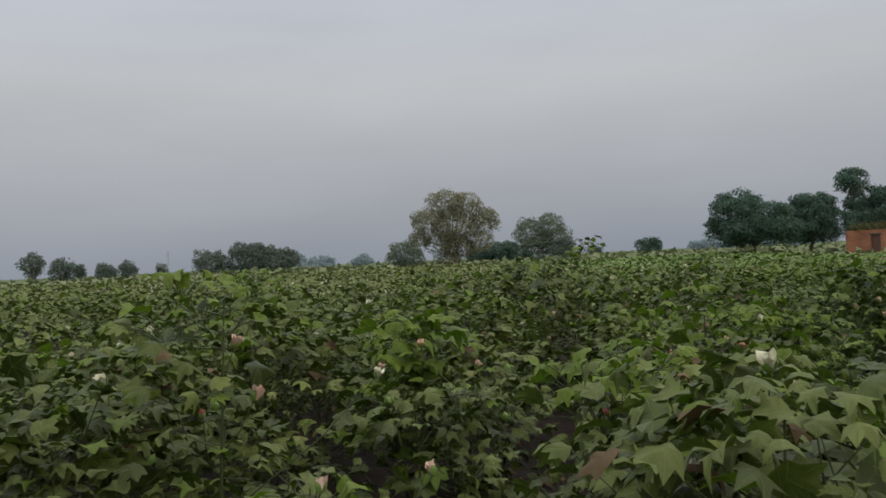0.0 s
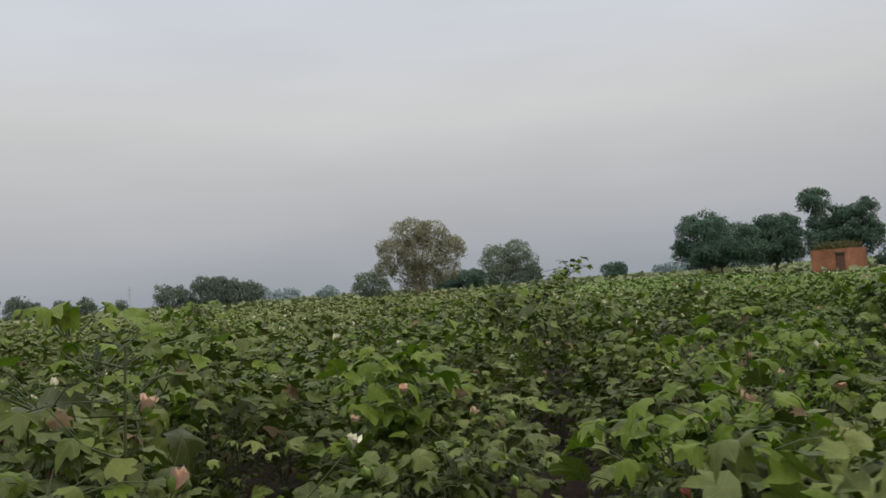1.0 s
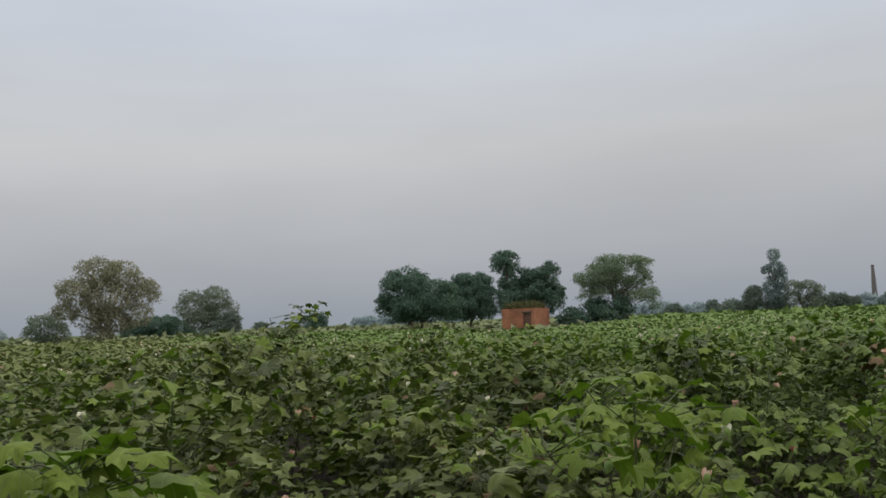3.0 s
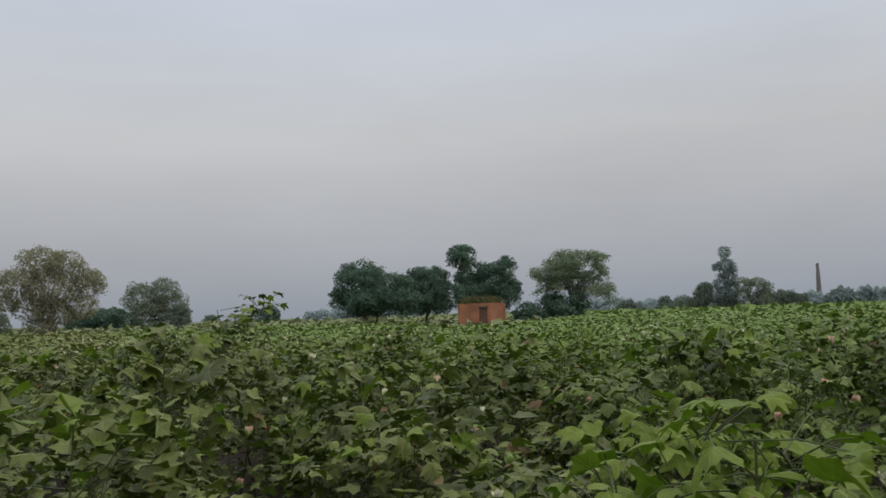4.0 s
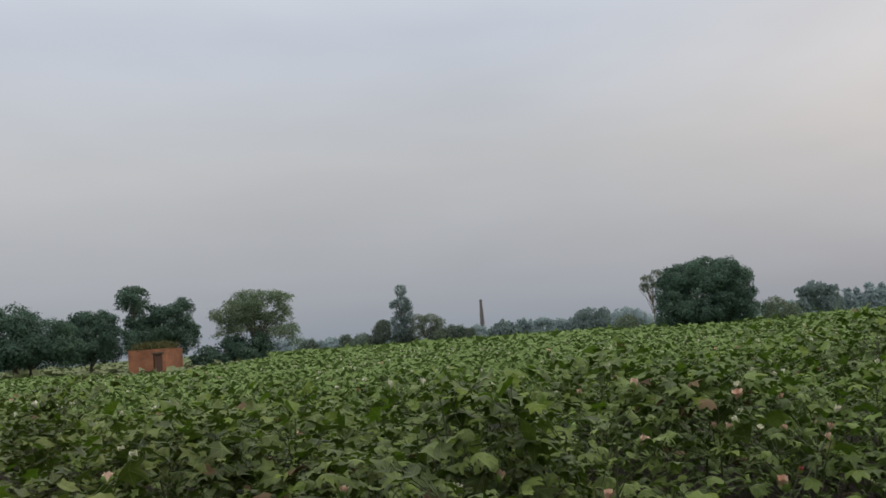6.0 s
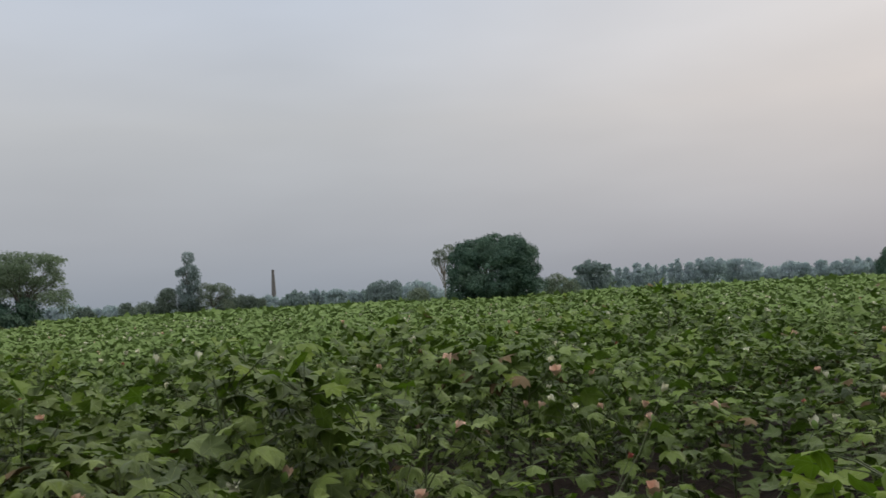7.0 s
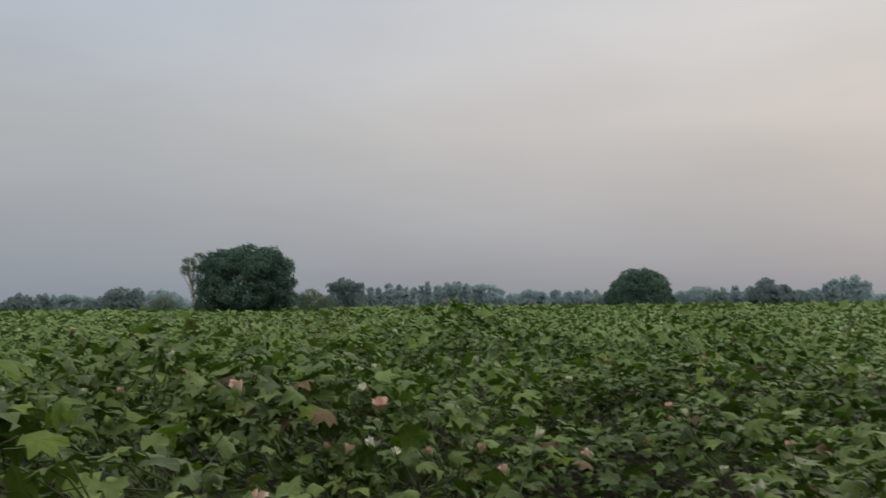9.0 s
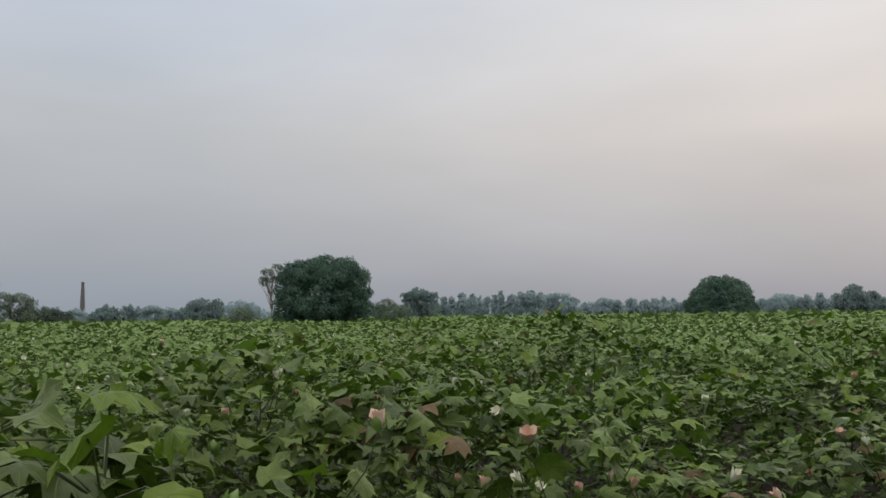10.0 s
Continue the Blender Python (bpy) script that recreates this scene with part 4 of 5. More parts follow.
def bent(template, seed):
    """A variant of the blade: cupped, rolled or drooping, unevenly folded, with a wavy margin."""
    r = np.random.default_rng(seed)
    V, F, vein = template
    V = V.copy()
    V[1:, :2] *= r.uniform(0.95, 1.05, (len(V) - 1, 1))
    V[:, 0] *= r.uniform(0.88, 1.12)
    r2 = V[:, 0] ** 2 + V[:, 1] ** 2
    a = np.arctan2(V[:, 0], V[:, 1])
    twist, side = r.normal() * 0.35, r.normal() * 0.30
    # the blade arches, the tips of the lobes hang, the margin waves
    V[:, 2] += -r.uniform(-0.35, 0.45) * r2 + twist * V[:, 0] * V[:, 1] + side * np.abs(V[:, 0]) - r.uniform(0, 0.3) * np.clip(V[:, 1], 0, 1) ** 3
    V[:, 2] += r2 * (r.normal() * 0.20 * np.sin(2 * a + r.uniform(0, 6)) + 0.20 * np.sin(5 * a + r.uniform(0, 6)))
    # one side of some blades curls back over
    c = r.uniform(-2.6, 2.6)
    m = np.clip(np.cos(a - c), 0, 1) ** 3 * np.clip(r2 - 0.16, 0, 1) * r.choice((0.0, 1.0))
    V[:, 2] += m * r.choice((0.6, -0.6))
    V[:, :2] *= (1 - 0.7 * m)[:, None]
    return V, F, vein


BLADES = [bent(LEAF_FINE, 500 + i) for i in range(14)]
BLADES_RING = [bent(LEAF_RING, 560 + i) for i in range(12)]
BLADES_MID = [bent(LEAF_MID, 520 + i) for i in range(12)]
BLADES_LOW = [bent(LEAF_LOW, 540 + i) for i in range(8)]
BLADE_MESH = [mesh_of("leaf", V, F, M_COTTON, vein=v) for V, F, v in BLADES]
YOUNG_MESH = [mesh_of("leaf", V, F, M_YOUNG, vein=v) for V, F, v in BLADES]


def plant_plan(r, H, R, n, young=0.10, big=0.0, sway=0.48):
    """Where the leaves of one bushy plant sit: place, rotation, size, whether young, and the branch point of each."""
    # leaves crowd in tiers round the branch tips and leave hollows between
    m = max(6, n // 11)
    tip = r.integers(0, m, n)
    hc = H * (0.22 + 0.74 * r.random(m) ** 0.7)
    hc[:3] = H * np.array((0.98, 0.93, 0.87))
    rc = R * (1.0 - 0.72 * np.clip((hc / H - 0.45) / 0.55, 0, 1) ** 2.2) * np.sqrt(r.uniform(0.12, 1.0, m))
    ac = r.uniform(0, 2 * np.pi, m)
    ctr = np.stack([np.cos(ac) * rc, np.sin(ac) * rc, hc], 1)
    pos = ctr[tip] + r.normal(size=(n, 3)) * np.array((0.105, 0.105, 0.045))
    # some leaves sit along the branches between the tips
    loose = r.random(n) < 0.24
    hl = H * (0.20 + 0.72 * r.random(n) ** 0.8)
    rl = R * (1.0 - 0.72 * np.clip((hl / H - 0.45) / 0.55, 0, 1) ** 2.2) * np.sqrt(r.uniform(0.1, 1.0, n))
    al = r.uniform(0, 2 * np.pi, n)
    pos[loose] = np.stack([np.cos(al) * rl, np.sin(al) * rl, hl], 1)[loose]
    pos[:, 2] = np.minimum(pos[:, 2], H)
    top = pos[:, 2] / H
    rad = np.hypot(pos[:, 0], pos[:, 1])
    a = np.arctan2(pos[:, 1] - 0.6 * (np.sin(ac) * rc)[tip], pos[:, 0] - 0.6 * (np.cos(ac) * rc)[tip])
    out = np.stack([np.cos(a + r.normal(size=n) * 0.5), np.sin(a + r.normal(size=n) * 0.5), -r.uniform(-0.25, 0.38, n)], 1)
    lean = np.where(r.random(n) < 0.18, 0.7, sway)
    up = np.stack([r.normal(size=n) * lean, r.normal(size=n) * lean, np.ones(n)], 1) + out * np.array((0.25, 0.25, 0))
    size = (0.042 + 0.068 * r.random(n) ** 1.5) * (1.0 - 0.25 * np.clip((top - 0.85) / 0.15, 0, 1)) * (1 + big)
    isy = (top > 0.88) & (r.random(n) < young * 4) | (r.random(n) < max(young * 0.35, (young - 0.4) * 4))
    node = np.where(loose[:, None], pos * np.array((0.8, 0.8, 1)) - np.array((0, 0, 0.05)), ctr[tip] * 0.8 + pos * 0.2 - np.array((0, 0, 0.05)))
    return pos, frames_of(out, up), size, isy, node, ctr


def stem_mesh(r, H, R, plan, petioles=True):
    pos, rot, size, isy, node, ctr = plan
    lean = r.normal(size=2) * 0.03
    main = [((lean[0] * i, lean[1] * i, H * i / 5 * 0.93 - 0.08 * (i == 0)), 0.010 * (1.1 - 0.16 * i)) for i in range(6)]
    paths = [main]
    for c in ctr:
        h = max(0.08, c[2] - 0.07 - 0.75 * math.hypot(c[0], c[1]))
        b = np.array((lean[0] * 5 * h / H, lean[1] * 5 * h / H, h))
        e = c - np.array((0, 0, 0.05))
        m = b * 0.5 + e * 0.5 + np.array((0, 0, -0.02)) + r.normal(size=3) * 0.03
        paths.append([(b, 0.0034), (m, 0.0026), (e, 0.0016)])
    if petioles:
        for i in range(0, len(pos)):
            paths.append([(node[i], 0.0026), (node[i] * 0.4 + pos[i] * 0.6 + np.array((0, 0, 0.015)), 0.0021), (pos[i], 0.0017)])
    V, F = tubes(paths, 3)
    return mesh_of("stem", V, F, M_STEM)


def foliage_mesh(plan, mask, mat, blades, r):
    pos, rot, size = plan[0][mask], plan[1][mask], plan[2][mask]
    Vs, Fs, vs, base = [], [], [], 0
    pick = r.integers(0, len(blades), len(pos))
    for k, (tv, tf, vein) in enumerate(blades):
        s = pick == k
        if s.any():
            V, F = scatter(tv, tf, pos[s], rot[s], size[s])
            Vs.append(V), Fs.append(F + base), vs.append(np.tile(vein, s.sum()))
            base += len(V)
    return mesh_of("foliage", np.concatenate(Vs), np.concatenate(Fs), mat, vein=np.concatenate(vs))


def flower_mesh(mat, open_=1.0, seed=0):
    """A funnel of five overlapping wavy petals."""
    r = np.random.default_rng(seed)
    V, F = [], []
    for k in range(5):
        b = len(V)
        flare = r.uniform(0.75, 1.25)
        for i in range(4):
            t = i / 3
            rad, z = 0.007 + 0.034 * open_ * flare * t ** 0.9, 0.052 * t ** 1.15 - 0.006 * open_ * t ** 3
            for j in range(4):
                a = 2 * math.pi * (k / 5 + (j / 3 - 0.5) * 0.27) + 0.25 * t
                rr = rad * (1 - 0.10 * ((j - 1.5) / 1.5) ** 2) + 0.003 * t * r.normal() + 0.0015 * (j - 1.5)
                V.append((math.cos(a) * rr, math.sin(a) * rr, z + 0.006 * t * r.normal() - 0.012 * t * ((j - 1.5) / 1.5) ** 2))
        for i in range(3):
            for j in range(3):
                q = b + i * 4 + j
                F.append((q, q + 1, q + 5, q + 4))
    return mesh_of("flower", V, F, mat)


def bract_mesh():
    """Three toothed leafy bracts cupping the flower or the boll."""
    V, F = [], []
    for k in range(3):
        b, a0 = len(V), 2 * math.pi * k / 3
        for t, w in ((0.0, 0.3), (0.35, 1.0), (0.7, 0.75), (1.0, 0.1)):
            for s in (-1, 0, 1):
                a = a0 + s * 0.85 * w
                rr = 0.007 + 0.017 * math.sin(t * 2.2)
                V.append((math.cos(a) * rr, math.sin(a) * rr, -0.012 + 0.044 * t))
        for i in range(3):
            for j in range(2):
                q = b + i * 3 + j
                F.append((q, q + 1, q + 4, q + 3))
    return mesh_of("bract", V, F, M_BRACT)


def boll_mesh():
    """An egg-shaped green boll that ends in a short beak."""
    bm = bmesh.new()
    bmesh.ops.create_uvsphere(bm, u_segments=8, v_segments=6, radius=0.016)
    for v in bm.verts:
        t = v.co.z / 0.016
        v.co.z = 0.014 + v.co.z * 1.25 + (0.008 if t > 0.95 else 0)
        v.co.xy *= 1.0 - 0.18 * max(0, t)
    return bm_mesh("boll", bm, M_BRACT, True)


BOLL = boll_mesh()
PINK = [flower_mesh(M_PINK, o, 3 + i) for i, o in enumerate((0.44, 0.56, 0.36))]
CREAM = [flower_mesh(M_CREAM, o, 13 + i) for i, o in enumerate((0.55, 0.40))]
RED = [flower_mesh(M_RED, 0.35, 23)]
BRACT = bract_mesh()


def bloom(parent, local, kind, k, scale=1.0):
    """A flower with its bracts on a plant, at a place in the plant's own axes."""
    me, label = {"P": (PINK[k % 3], "salmon-pink open flower"), "C": (CREAM[k % 2], "creamy white open flower"), "R": (RED[0], "withered dark red flower")}[kind]
    s = scale * (0.62 if kind == "R" else 1.0)
    m = pose(*local, 26 * math.sin(k * 2.1), 26 * math.cos(k * 1.3), 70 * k) @ Matrix.Scale(s, 4)
    f = part("flower", me, parent, label, m)
    part("bract", BRACT, f)
    # the stalk runs down and in towards the plant's axis
    p, ax = Vector(local), Vector((0.15 * local[0], 0.15 * local[1], local[2] - 0.10 - 0.55 * math.hypot(local[0], local[1])))
    V, F = tubes([[(p, 0.0018), (p * 0.6 + ax * 0.4 - Vector((0, 0, 0.03)), 0.0022), (ax, 0.003)]], 4)
    part("stalk", mesh_of("stalk", V, F, M_STEM), parent)


# plants of the near field: (x, y, height, radius, leaves, share of young leaves, larger leaves)
TALL_FIRST = ((-0.86, 3.05, 1.46, 0.34, 100, 0.18, 0.05), (1.42, 4.78, 1.25, 0.44, 150, 0.65, 0.1), (2.14, 5.78, 1.1, 0.46, 150, 0.6, 0.1), (3.22, 5.22, 1.08, 0.44, 150, 0.65, 0.15),
              (3.66, 6.76, 1.15, 0.42, 140, 0.03, 0), (1.66, 10.25, 1.64, 0.12, 64, 0.06, 0), (0.95, 9.1, 1.42, 0.5, 150, 0.08, 0), (1.3, 9.4, 1.44, 0.5, 150, 0.05, 0),
              (4.35, 9.6, 1.28, 0.45, 140, 0.2, 0))
TALL_NEXT = ((3.25, 8.4, 1.14, 0.45, 140, 0.1, 0), (0.62, 3.05, 1.12, 0.42, 140, 0.25, 0), (0.55, 7.55, 1.42, 0.42, 140, 0.12, 0.1), (-1.5, 6.75, 1.44, 0.36, 130, 0.25, 0),
             (3.42, 7.18, 1.34, 0.36, 120, 0.12, 0.2), (-0.22, 4.75, 1.2, 0.4, 140, 0.7, 0.25), (0.8, 3.2, 1.1, 0.4, 140, 0.18, 0.15))
SPECIAL = TALL_FIRST + TALL_NEXT
# blossoms that can be told apart: (x, y, z, size)
PINK_FIRST = ((-0.67, 2.97, 1.04, 1.25), (-0.74, 3, 1.22, 1), (1.43, 4.76, 1.04, 0.9), (1.25, 4.43, 0.92, 1.1), (1.165, 3.42, 1.08, 1.1), (1.23, 4.6, 1.02, 1.1),
              (0.81, 6.88, 0.81, 0.9), (0.15, 4.68, 0.9, 0.9), (0.86, 3.35, 1.06, 1), (0.61, 6.04, 0.74, 0.9), (-0.14, 4.43, 1.05, 0.9))
PINK_NEXT = ((2.11, 7.8, 1.09, 1.15), (2.03, 7.13, 0.86, 0.9), (2.04, 7.21, 0.85, 1), (3.73, 6.59, 1.03, 1.05), (3.3, 6.98, 0.94, 1.05), (4.64, 8.03, 1.06, 1),
             (5.58, 6.8, 1.02, 1), (4.07, 6.8, 1.23, 1), (4.67, 6.61, 1.12, 1.1), (4.79, 5.96, 0.97, 1.1), (3.29, 6.47, 0.9, 1.1), (7.57, 6.06, 1.08, 1),
             (7.34, 5.47, 1.1, 1), (5.19, 6.39, 0.91, 0.9))
CREAM_AT = ((-0.56, 6.18, 1.19, 1.1), (-0.98, 6.82, 1.24, 1.1), (2.25, 7.85, 1.15, 1), (1.73, 8.93, 1.19, 1), (1.08, 3.62, 1, 1), (3.3, 7.21, 0.88, 1),
            (3.05, 10.85, 1.24, 1.2), (3.24, 7.13, 0.88, 0.9), (2.74, 6.53, 0.87, 0.9), (7.71, 6.92, 1.06, 1.1), (6.69, 6.2, 1.04, 1.1), (5.92, 5.42, 0.9, 1),
            (9.11, 5.64, 1.2, 1.2), (9.58, 8.07, 1.13, 1))
PINK_MORE = ((-1.79, 3.63, 1.1), (1.02, 2.5, 1.08), (-0.05, 2.27, 0.95), (-0.33, 2.15, 0.95), (0.72, 2.0, 0.95), (1.42, 4.42, 1.02), (2.84, 5.64, 1.1), (-0.35, 4.49, 0.95), (3.77, 7.36, 1.1), (5.31, 7.97, 1.1), (0.87, 6.98, 1.02), (3.77, 10.18, 0.95),
             (2.98, 9.1, 0.95), (3.76, 8.86, 1.02), (5.01, 6.93, 0.95), (4.7, 6.21, 0.95), (6.54, 4.76, 1.1), (4.91, 5.35, 1.02), (5.62, 4.96, 1.02), (5.86, 5.7, 1.02), (5.17, 6.45, 0.95), (4.96, 6.52, 0.95), (4.97, 6.83, 0.95), (5.06, 8.46, 1.02))
CREAM_MORE = ((-2.92, 6.66, 1.1), (1.68, 4.62, 1.1), (3.93, 11.42, 1.1), (-0.26, 3.11, 1.1), (1.61, 7.34, 1.1), (0.44, 3.14, 0.95), (0.82, 8.06, 1.1), (6.14, 9.43, 1.1), (0.6, 6.99, 0.95), (0.5, 9.27, 1.02), (1.09, 11.54, 1.1), (7.74, 13.79, 1.1), (6.45, 15.51, 1.02), (9.36, 15.38, 1.1),
              (4.7, 6.64, 1.02), (3.64, 8.6, 0.95), (5.08, 9.48, 1.02), (7.3, 14.36, 1.02), (7.81, 7.32, 1.1), (8.03, 7.96, 1.1), (4.44, 6.08, 1.1), (4.21, 5.52, 1.02), (8.17, 10.21, 1.1), (5.25, 8.12, 1.1), (5.65, 5.64, 1.02), (7.92, 4.67, 1.1), (5.4, 7.32, 1.02), (4.94, 6.64, 0.95), (5.68, 7.1, 0.95))
RED_AT = ((0.52, 2.85, 0.95, 1), (0.66, 3.05, 0.98, 1), (-0.83, 2.9, 1, 1), (0.82, 2.7, 0.92, 1), (2.3, 5, 0.92, 1), (4.05, 6.1, 0.9, 1))
BLOOMS = [(x, y, z, kind, size) for kind, rows in (("P", PINK_FIRST), ("P", PINK_NEXT), ("C", CREAM_AT), ("R", RED_AT)) for x, y, z, size in rows]
BLOOMS += [(x, y, z - 0.02, kind, 0.85) for kind, rows in (("P", PINK_MORE), ("C", CREAM_MORE)) for x, y, z in rows]
# thin, shaded gaps in the stand: from, to, half width
GAPS = (((5.0, 5.9), (6.9, 5.9), 0.3), ((0.30, 2.4), (0.58, 5.8), 0.19), ((2.55, 5.1), (3.8, 6.8), 0.27), ((1.9, 7.4), (2.5, 9.2), 0.16), ((4.4, 6.75), (4.75, 6.9), 0.16),
        ((5.4, 4.6), (5.9, 4.7), 0.18), ((7.3, 9.6), (7.7, 10.1), 0.26), ((5.6, 7.4), (5.9, 7.5), 0.15), ((-4.8, 10.8), (-4.2, 11.5), 0.35), ((3.62, 5.05), (4.35, 5.4), 0.33), ((1.65, 4.0), (2.5, 4.75), 0.26))


def build_cotton():
    r = np.random.default_rng(21)
    # where plants stand: rows with uneven spacing
    spots = []
    for k in range(-14, 17):
        v = ROW_0 + k * ROW_GAP
        s = -16.0
        while s < 22:
            s += r.uniform(0.30, 0.50)
            vv = v + r.normal() * 0.09
            spots.append((ROW_U[0] * s + ROW_V[0] * vv, ROW_U[1] * s + ROW_V[1] * vv))
    spots = np.array(spots)
    # the trodden furrow: from the start up the furrow, then across towards the next one
    trail = np.array(((0, -3), (0, 0), (-0.25, 1.5), (-0.1, 2.6), (0.12, 3.7), (0.6, 4.5), (1.2, 5.15), (1.7, 5.4), (2.1, 5.9), (2.5, 6.2)))
    dd = np.full(len(spots), 99.0)
    for a, b in zip(trail[:-1], trail[1:]):
        t = np.clip(((spots - a) @ (b - a)) / ((b - a) @ (b - a)), 0, 1)
        dd = np.minimum(dd, np.linalg.norm(spots - a - t[:, None] * (b - a), axis=1))
    # gaps where no plant came up, with stunted ones at their edge
    low = np.ones(len(spots))
    low *= 1 - 0.18 * np.exp(-(dd / 0.8) ** 2)
    for a, b, w in GAPS:
        a, b = np.array(a), np.array(b)
        t = np.clip(((spots - a) @ (b - a)) / ((b - a) @ (b - a)), 0, 1)
        off = np.linalg.norm(spots - a - t[:, None] * (b - a), axis=1)
        low[off < w + 0.22] *= 0.82
        dd[off < w] = 0
    for sx, sy, *_ in SPECIAL:
        dd[np.hypot(spots[:, 0] - sx, spots[:, 1] - sy) < 0.28] = 0
    spots, low = spots[dd > 0.2], low[dd > 0.2]
    # order by distance from the middle of the stretch that is walked past
    mid = np.array(((-0.1, 2.4), (0.4, 4.2), (2.6, 6.0), (4.6, 6.2)))
    near = np.min(np.linalg.norm(spots[:, None] - mid[None], axis=2), axis=1) + np.where((spots[:, 1] < 0.7 + 0.1 * np.abs(spots[:, 0])) | ((spots[:, 0] > 0.8) & (spots[:, 1] < 1.4 + 0.6 * spots[:, 0]) & (spots[:, 1] < 4.6 - 0.2 * spots[:, 0])), 4.0, 0.0)
    order = np.argsort(near)
    spots, near, low = spots[order], near[order], low[order]

    # a few kinds of plant, shared between the singles
    kinds = []
    for i in range(9):
        rr = np.random.default_rng(400 + i)
        H, R = (1.12, 1.23, 1.02, 1.27, 1.08, 1.17, 0.96, 1.23, 1.11)[i], (0.54, 0.58, 0.50, 0.56, 0.60, 0.50, 0.54, 0.58, 0.55)[i]
        plan = plant_plan(rr, H, R, 280 if i < 4 else 255, 0.05)
        blades = BLADES_RING if i < 4 else BLADES_MID
        kinds.append((H, R, plan, stem_mesh(rr, H, R, plan, False), foliage_mesh(plan, ~plan[3] & ~(dry := rr.random(len(plan[3])) < (0.035 if i % 2 else 0.0)), M_COTTON, blades, rr), foliage_mesh(plan, plan[3], M_YOUNG, blades, rr),
                      foliage_mesh(plan, dry & ~plan[3], M_WITHERED, blades, rr) if dry.any() else None))
    label = "bushy green cotton plant with lobed leaves growing in a row"
    plants = []

    def separate(x, y, H, R, n, young, big, seed, lab):
        """A plant whose leaves are each a piece of their own."""
        rr = np.random.default_rng(seed)
        plan = plant_plan(rr, H, R, int(n * 1.15), young, big)
        top = thing("cotton_plant", lab, "cotton plant", x, y, group="cotton plants in the field")
        part("stem", stem_mesh(rr, H, R, plan), top)
        for p, q, s, yg in zip(*plan[:4]):
            m = Matrix.LocRotScale(Vector(p), Matrix(q.tolist()).to_quaternion(), (s, s, s))
            k = int(rr.integers(0, len(BLADES)))
            part("leaf", (YOUNG_MESH if yg else BLADE_MESH)[k], top, "", m)
        plants.append((x, y, top))

    for i, (x, y, H, R, n, yg, big) in enumerate(SPECIAL):
        lab = "tall cotton plant with bright young green leaves rising over the crop" if yg > 0.2 else "tall cotton plant rising above the rest of the crop"
        separate(x, y, H, R, n, yg, big, 900 + i, lab)
    for i in range(16):
        x, y = spots[i]
        H = float(r.uniform(0.98, 1.18) * canopy(x, y) * low[i])
        separate(x, y, H, 0.50 * r.uniform(0.9, 1.15), 170, float(r.uniform(0.02, 0.08)), 0.05, 1000 + i, label)
    for i in range(16, 300):
        x, y = spots[i]
        H, R, plan, st, fo, yo, dr = kinds[int(r.integers(0, 4) if i < 50 else r.integers(4, len(kinds)))]
        top = thing("cotton_plant", label, "cotton plant", x, y, 0, r.uniform(0, 360), group="cotton plants in the field")
        s = float(r.uniform(0.80, 1.15) * canopy(x, y) * low[i])
        top.matrix_basis = top.matrix_basis @ Matrix.Diagonal((1, 1, s, 1))
        part("stem", st, top)
        part("foliage", fo, top)
        part("young_foliage", yo, top, "bright young leaves")
        if dr:
            part("dry_foliage", dr, top, "curled brown dry leaves")
        plants.append((x, y, top))
    # green bolls among the outer leaves
    for i in range(len(SPECIAL), len(SPECIAL) + 64):
        for _ in range(int(r.integers(0, 3))):
            a, rad = r.uniform(0, 6.28), r.uniform(0.28, 0.46)
            b = part("boll", BOLL, plants[i][2], "green unripe boll", pose(math.cos(a) * rad, math.sin(a) * rad, r.uniform(0.62, 0.92), *r.uniform(-35, 35, 2), 0))
            part("bract", BRACT, b)
    # blossoms on the plant that stands nearest
    px = np.array([(x, y) for x, y, _ in plants])
    for k, (x, y, z, kind, size) in enumerate(BLOOMS):
        i = int(np.argmin(np.hypot(px[:, 0] - x, px[:, 1] - y)))
        top = plants[i][2]
        local = top.matrix_basis.inverted() @ Vector((x, y, z - 0.03))
        bloom(top, local, kind, k, size * 0.82)
    for i in range(len(SPECIAL) + 16, len(plants)):
        if r.random() < 0.33:
            a, rad = r.uniform(0, 6.28), r.uniform(0.1, 0.45)
            bloom(plants[i][2], Vector((math.cos(a) * rad, math.sin(a) * rad, r.uniform(0.98, 1.15))), "C" if r.random() < 0.85 else "P", i, 0.8)

        if r.random() < 0.25:
            a, rad = r.uniform(0, 6.28), r.uniform(0.15, 0.5)
            bloom(plants[i][2], Vector((math.cos(a) * rad, math.sin(a) * rad, r.uniform(0.7, 0.98))), "R", i + 3, 0.9)

    # withered leaves lying in the gaps and the furrow
    P = []
    for a, b, w in GAPS + (((-0.1, 2.6), (0.5, 4.4), 0.3), ((1.2, 5.15), (2.5, 6.2), 0.3)):
        n = int(120 * (math.hypot(b[0] - a[0], b[1] - a[1]) + 0.4) * w)
        t = r.random(n)
        P.append(np.stack([a[0] + (b[0] - a[0]) * t + r.normal(size=n) * w * 0.7, a[1] + (b[1] - a[1]) * t + r.normal(size=n) * w * 0.7, np.full(n, 0.05)], 1))
    P = np.concatenate(P)
    v = P[:, 0] * ROW_V[0] + P[:, 1] * ROW_V[1]
    P[:, 2] += 0.07 * np.cos((v - ROW_0) * 2 * np.pi / ROW_GAP)
    tv, tf, _ = bent(LEAF_MID, 777)
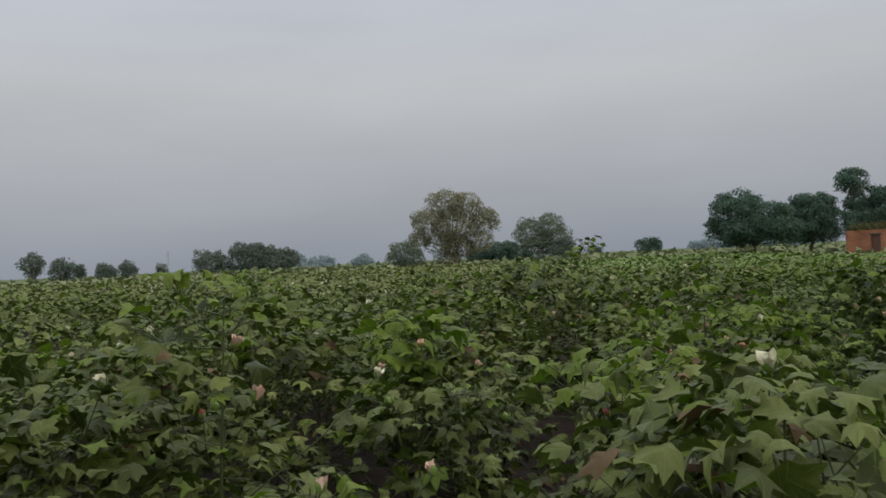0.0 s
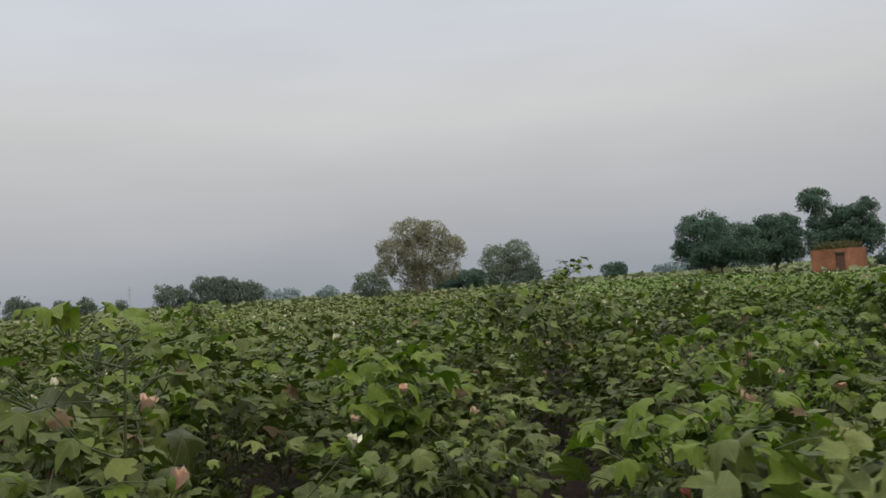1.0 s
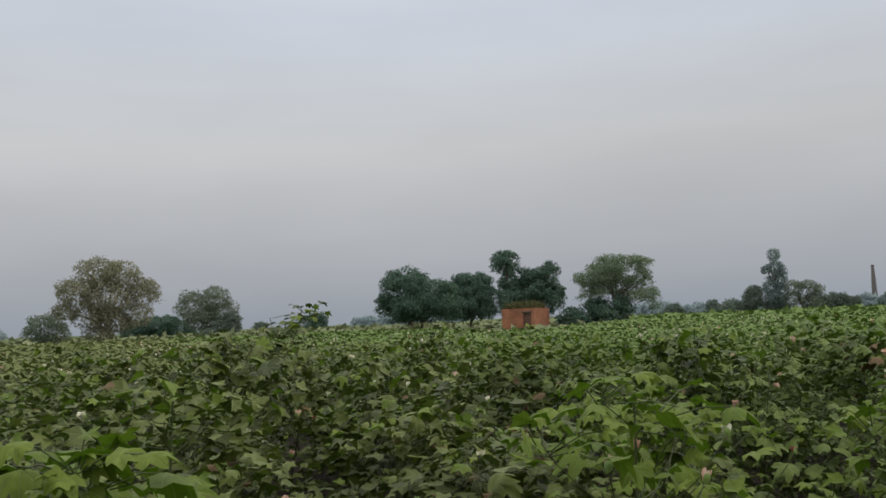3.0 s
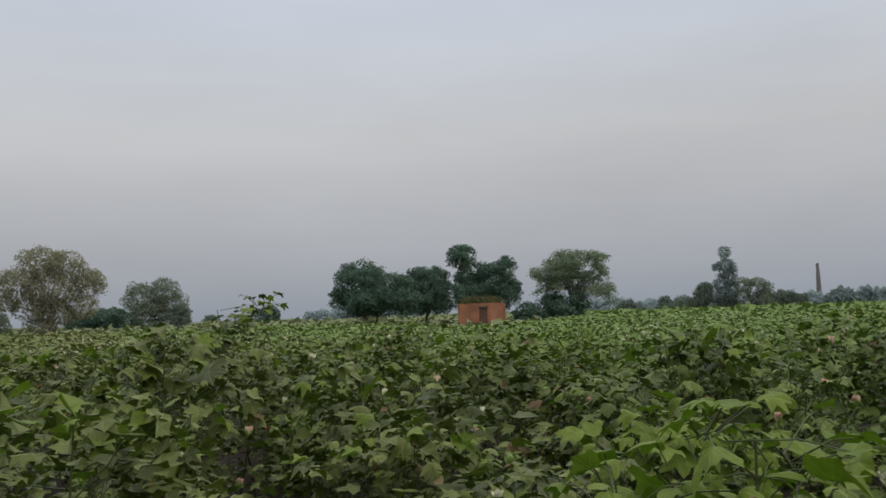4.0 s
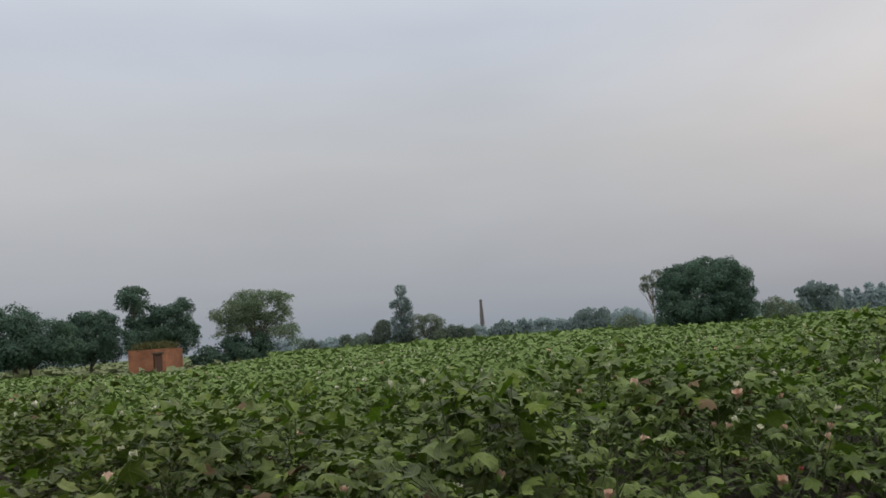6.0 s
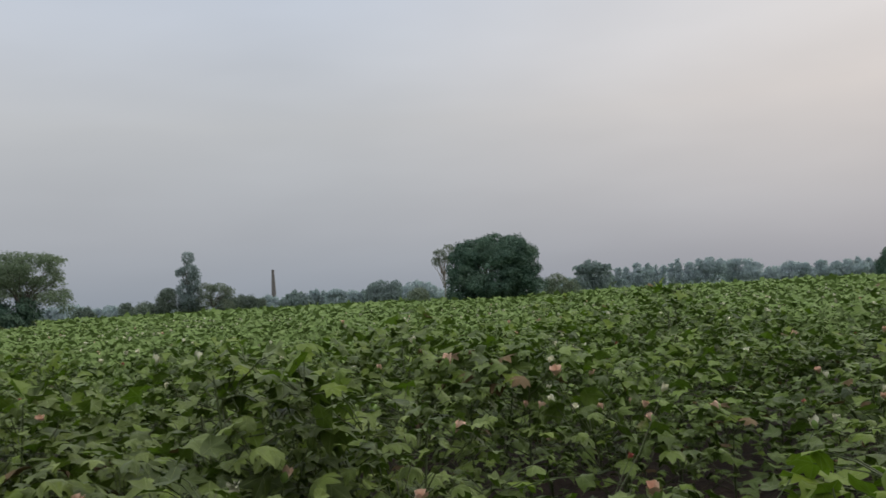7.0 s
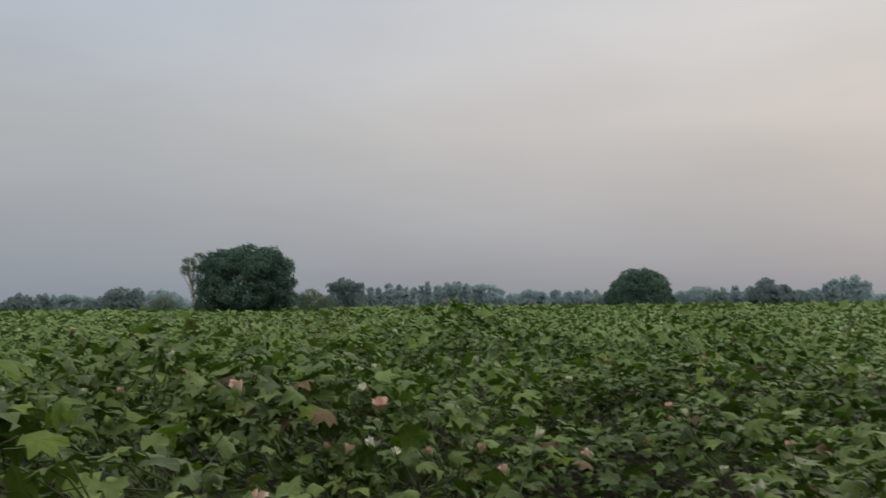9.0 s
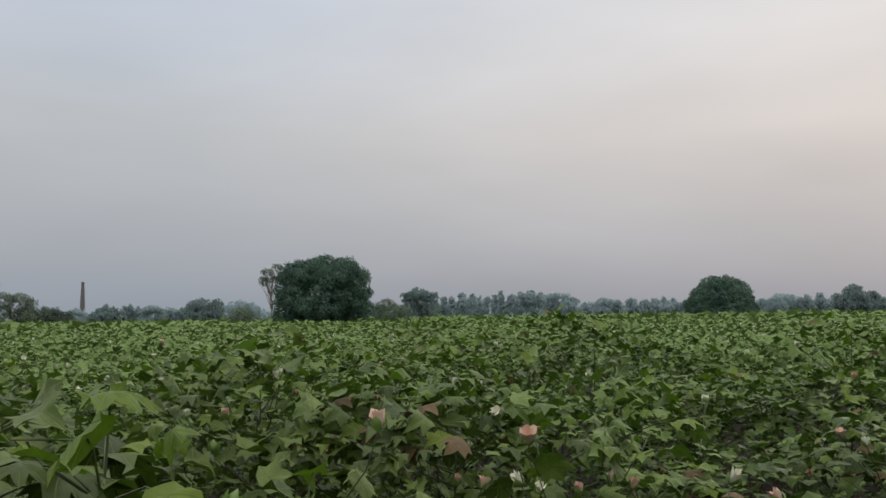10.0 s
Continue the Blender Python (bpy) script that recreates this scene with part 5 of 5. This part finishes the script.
    V, F = scatter(tv, tf, P, frames_of(r.normal(size=P.shape) * np.array((1, 1, 0.2)), np.array((0, 0, 1)) + r.normal(size=P.shape) * 0.4), r.uniform(0.05, 0.10, len(P)))
    tagged(new("fallen_leaves", mesh_of("fallen_leaves", V, F, M_WITHERED)), "curled brown withered cotton leaves lying on the soil", "dry leaves", kind="stuff")

    # the field beyond: leaves to each plant, then only the canopy
    rest, low = spots[300:], low[300:]
    away, side = np.hypot(rest[:, 0] - 1.5, rest[:, 1] - 5), np.arctan2(rest[:, 0] - 1.5, rest[:, 1] - 5)
    keep = (away < 17) & ((away < 6.5) | ((side > radians(-44)) & (side < radians(116))))
    rest, low = rest[keep], low[keep]
    P, Q, S = [], [], []
    for i, (x, y) in enumerate(rest):
        behind = (y < 1.2 + 0.2 * x and y < 3.5 - 0.32 * x) or x < -6
        pos, rot, size, isy, node, ctr = plant_plan(r, 1.11 * (1 - 0.14 * min(1, max(0, (math.hypot(x - 1.5, y - 5) - 7) / 9))) * r.uniform(0.84, 1.12) * canopy(x, y) * low[i], 0.60, 30 if behind else 132, sway=0.6)
        # seen from afar the leaves close into a canopy
        pos[:, 2] = pos[:, 2] * 0.6 + 0.4 * pos[:, 2].max() - 0.02
        P.append(pos + np.array((x, y, 0))), Q.append(rot), S.append(size * (1.9 if behind else 1.1))
    P, Q, S = np.concatenate(P), np.concatenate(Q), np.concatenate(S)
    # past this radius the leaves take the copy with brightness added to its colour
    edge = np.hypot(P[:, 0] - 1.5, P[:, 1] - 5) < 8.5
    for mask, mat, lab in ((edge, M_COTTON, "dense green cotton crop in rows around the near plants"), (~edge, M_CROP_LIFTED, "dense green cotton crop in rows further across the field")):
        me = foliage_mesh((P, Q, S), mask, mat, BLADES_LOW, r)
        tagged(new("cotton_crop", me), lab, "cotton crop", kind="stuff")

    def belt(r0, r1, a0, a1, density, size, lift, name, lab, tilt=0.42, mat=M_CROP_LIFTED, category="cotton crop"):
        n = int(0.5 * (r1 * r1 - r0 * r0) * (a1 - a0) * density)
        rad = np.sqrt(r.uniform(r0 * r0, r1 * r1, n))
        a = r.uniform(a0, a1, n)
        x, y = 1.5 + np.sin(a) * rad, 5 + np.cos(a) * rad
        v = x * ROW_V[0] + y * ROW_V[1]
        row = 0.5 + 0.5 * np.cos((v - ROW_0) * 2 * np.pi / ROW_GAP)
        pl = np.sin(x * 7.3 + 3 * np.sin(y * 2.1)) * np.sin(y * 6.7 + 2 * np.sin(x * 1.7))
        z = canopy(x, y) * (0.74 + 0.08 * row * lift + 0.04 * pl + 0.11 * r.random(n))
        out = np.stack([r.normal(size=n), r.normal(size=n), -r.uniform(-0.4, 0.5, n)], 1)
        up = np.stack([r.normal(size=n) * tilt, r.normal(size=n) * tilt, np.ones(n)], 1)
        tv, tf = KITE * np.array((0.95, 1, 1)), KITE_F
        V, F = scatter(tv, tf, np.stack([x, y, z], 1), frames_of(out, up), size * r.uniform(0.6, 1.35, n))
        tagged(new(name, mesh_of(name, V, F, mat)), lab, category, kind="stuff")

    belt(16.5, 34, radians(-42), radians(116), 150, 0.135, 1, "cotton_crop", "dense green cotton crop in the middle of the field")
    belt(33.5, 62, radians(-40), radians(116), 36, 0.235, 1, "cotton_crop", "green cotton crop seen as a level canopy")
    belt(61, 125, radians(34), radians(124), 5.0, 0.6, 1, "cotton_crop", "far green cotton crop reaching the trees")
    belt(61, 140, radians(-42), radians(34.5), 3.0, 0.7, 1, "grass", "pale grey-green grass strip beyond the cotton", mat=M_GRASS, category="grass")

    # pale blossoms dotted over the field beyond
    n = 800
    rad = r.uniform(5.0, 34.0, n)
    a = r.uniform(radians(-32), radians(118), n)
    x, y = 1.5 + np.sin(a) * rad, 5 + np.cos(a) * rad
    far = np.min(np.linalg.norm(np.stack([x, y], 1)[:, None] - mid[None], axis=2), axis=1) > near[300]
    x, y = x[far], y[far]
    z = canopy(x, y) * r.uniform(0.92, 1.04, len(x))
    d = np.stack([r.normal(size=len(x)) * 0.5, r.normal(size=len(x)) * 0.5, np.ones(len(x))], 1)
    a5 = np.arange(5) * 2 * np.pi / 5
    fv = np.concatenate([np.stack([0.009 * np.cos(a5), np.zeros(5), 0.009 * np.sin(a5)], 1), np.stack([0.032 * np.cos(a5), 0.045 + 0 * a5, 0.032 * np.sin(a5)], 1)])
    ff = np.array([(i, (i + 1) % 5, 5 + (i + 1) % 5, 5 + i) for i in range(5)], np.int32)
    for mat, mask, lab in ((M_CREAM, r.random(len(x)) < 0.9, "creamy white cotton flowers dotted over the crop"), (M_PINK, None, "pink cotton flowers dotted over the crop")):
        mask = first if mask is None else mask
        V, F = scatter(fv, ff[:, ::-1], np.stack([x, y, z], 1)[mask], frames_of(d[mask], r.normal(size=(mask.sum(), 3))), r.uniform(0.7, 1.1, mask.sum()))
        tagged(new("cotton_flowers", mesh_of("cotton_flowers", V, F, mat)), lab, "flowers", kind="stuff")
        first = ~mask


build_cotton()
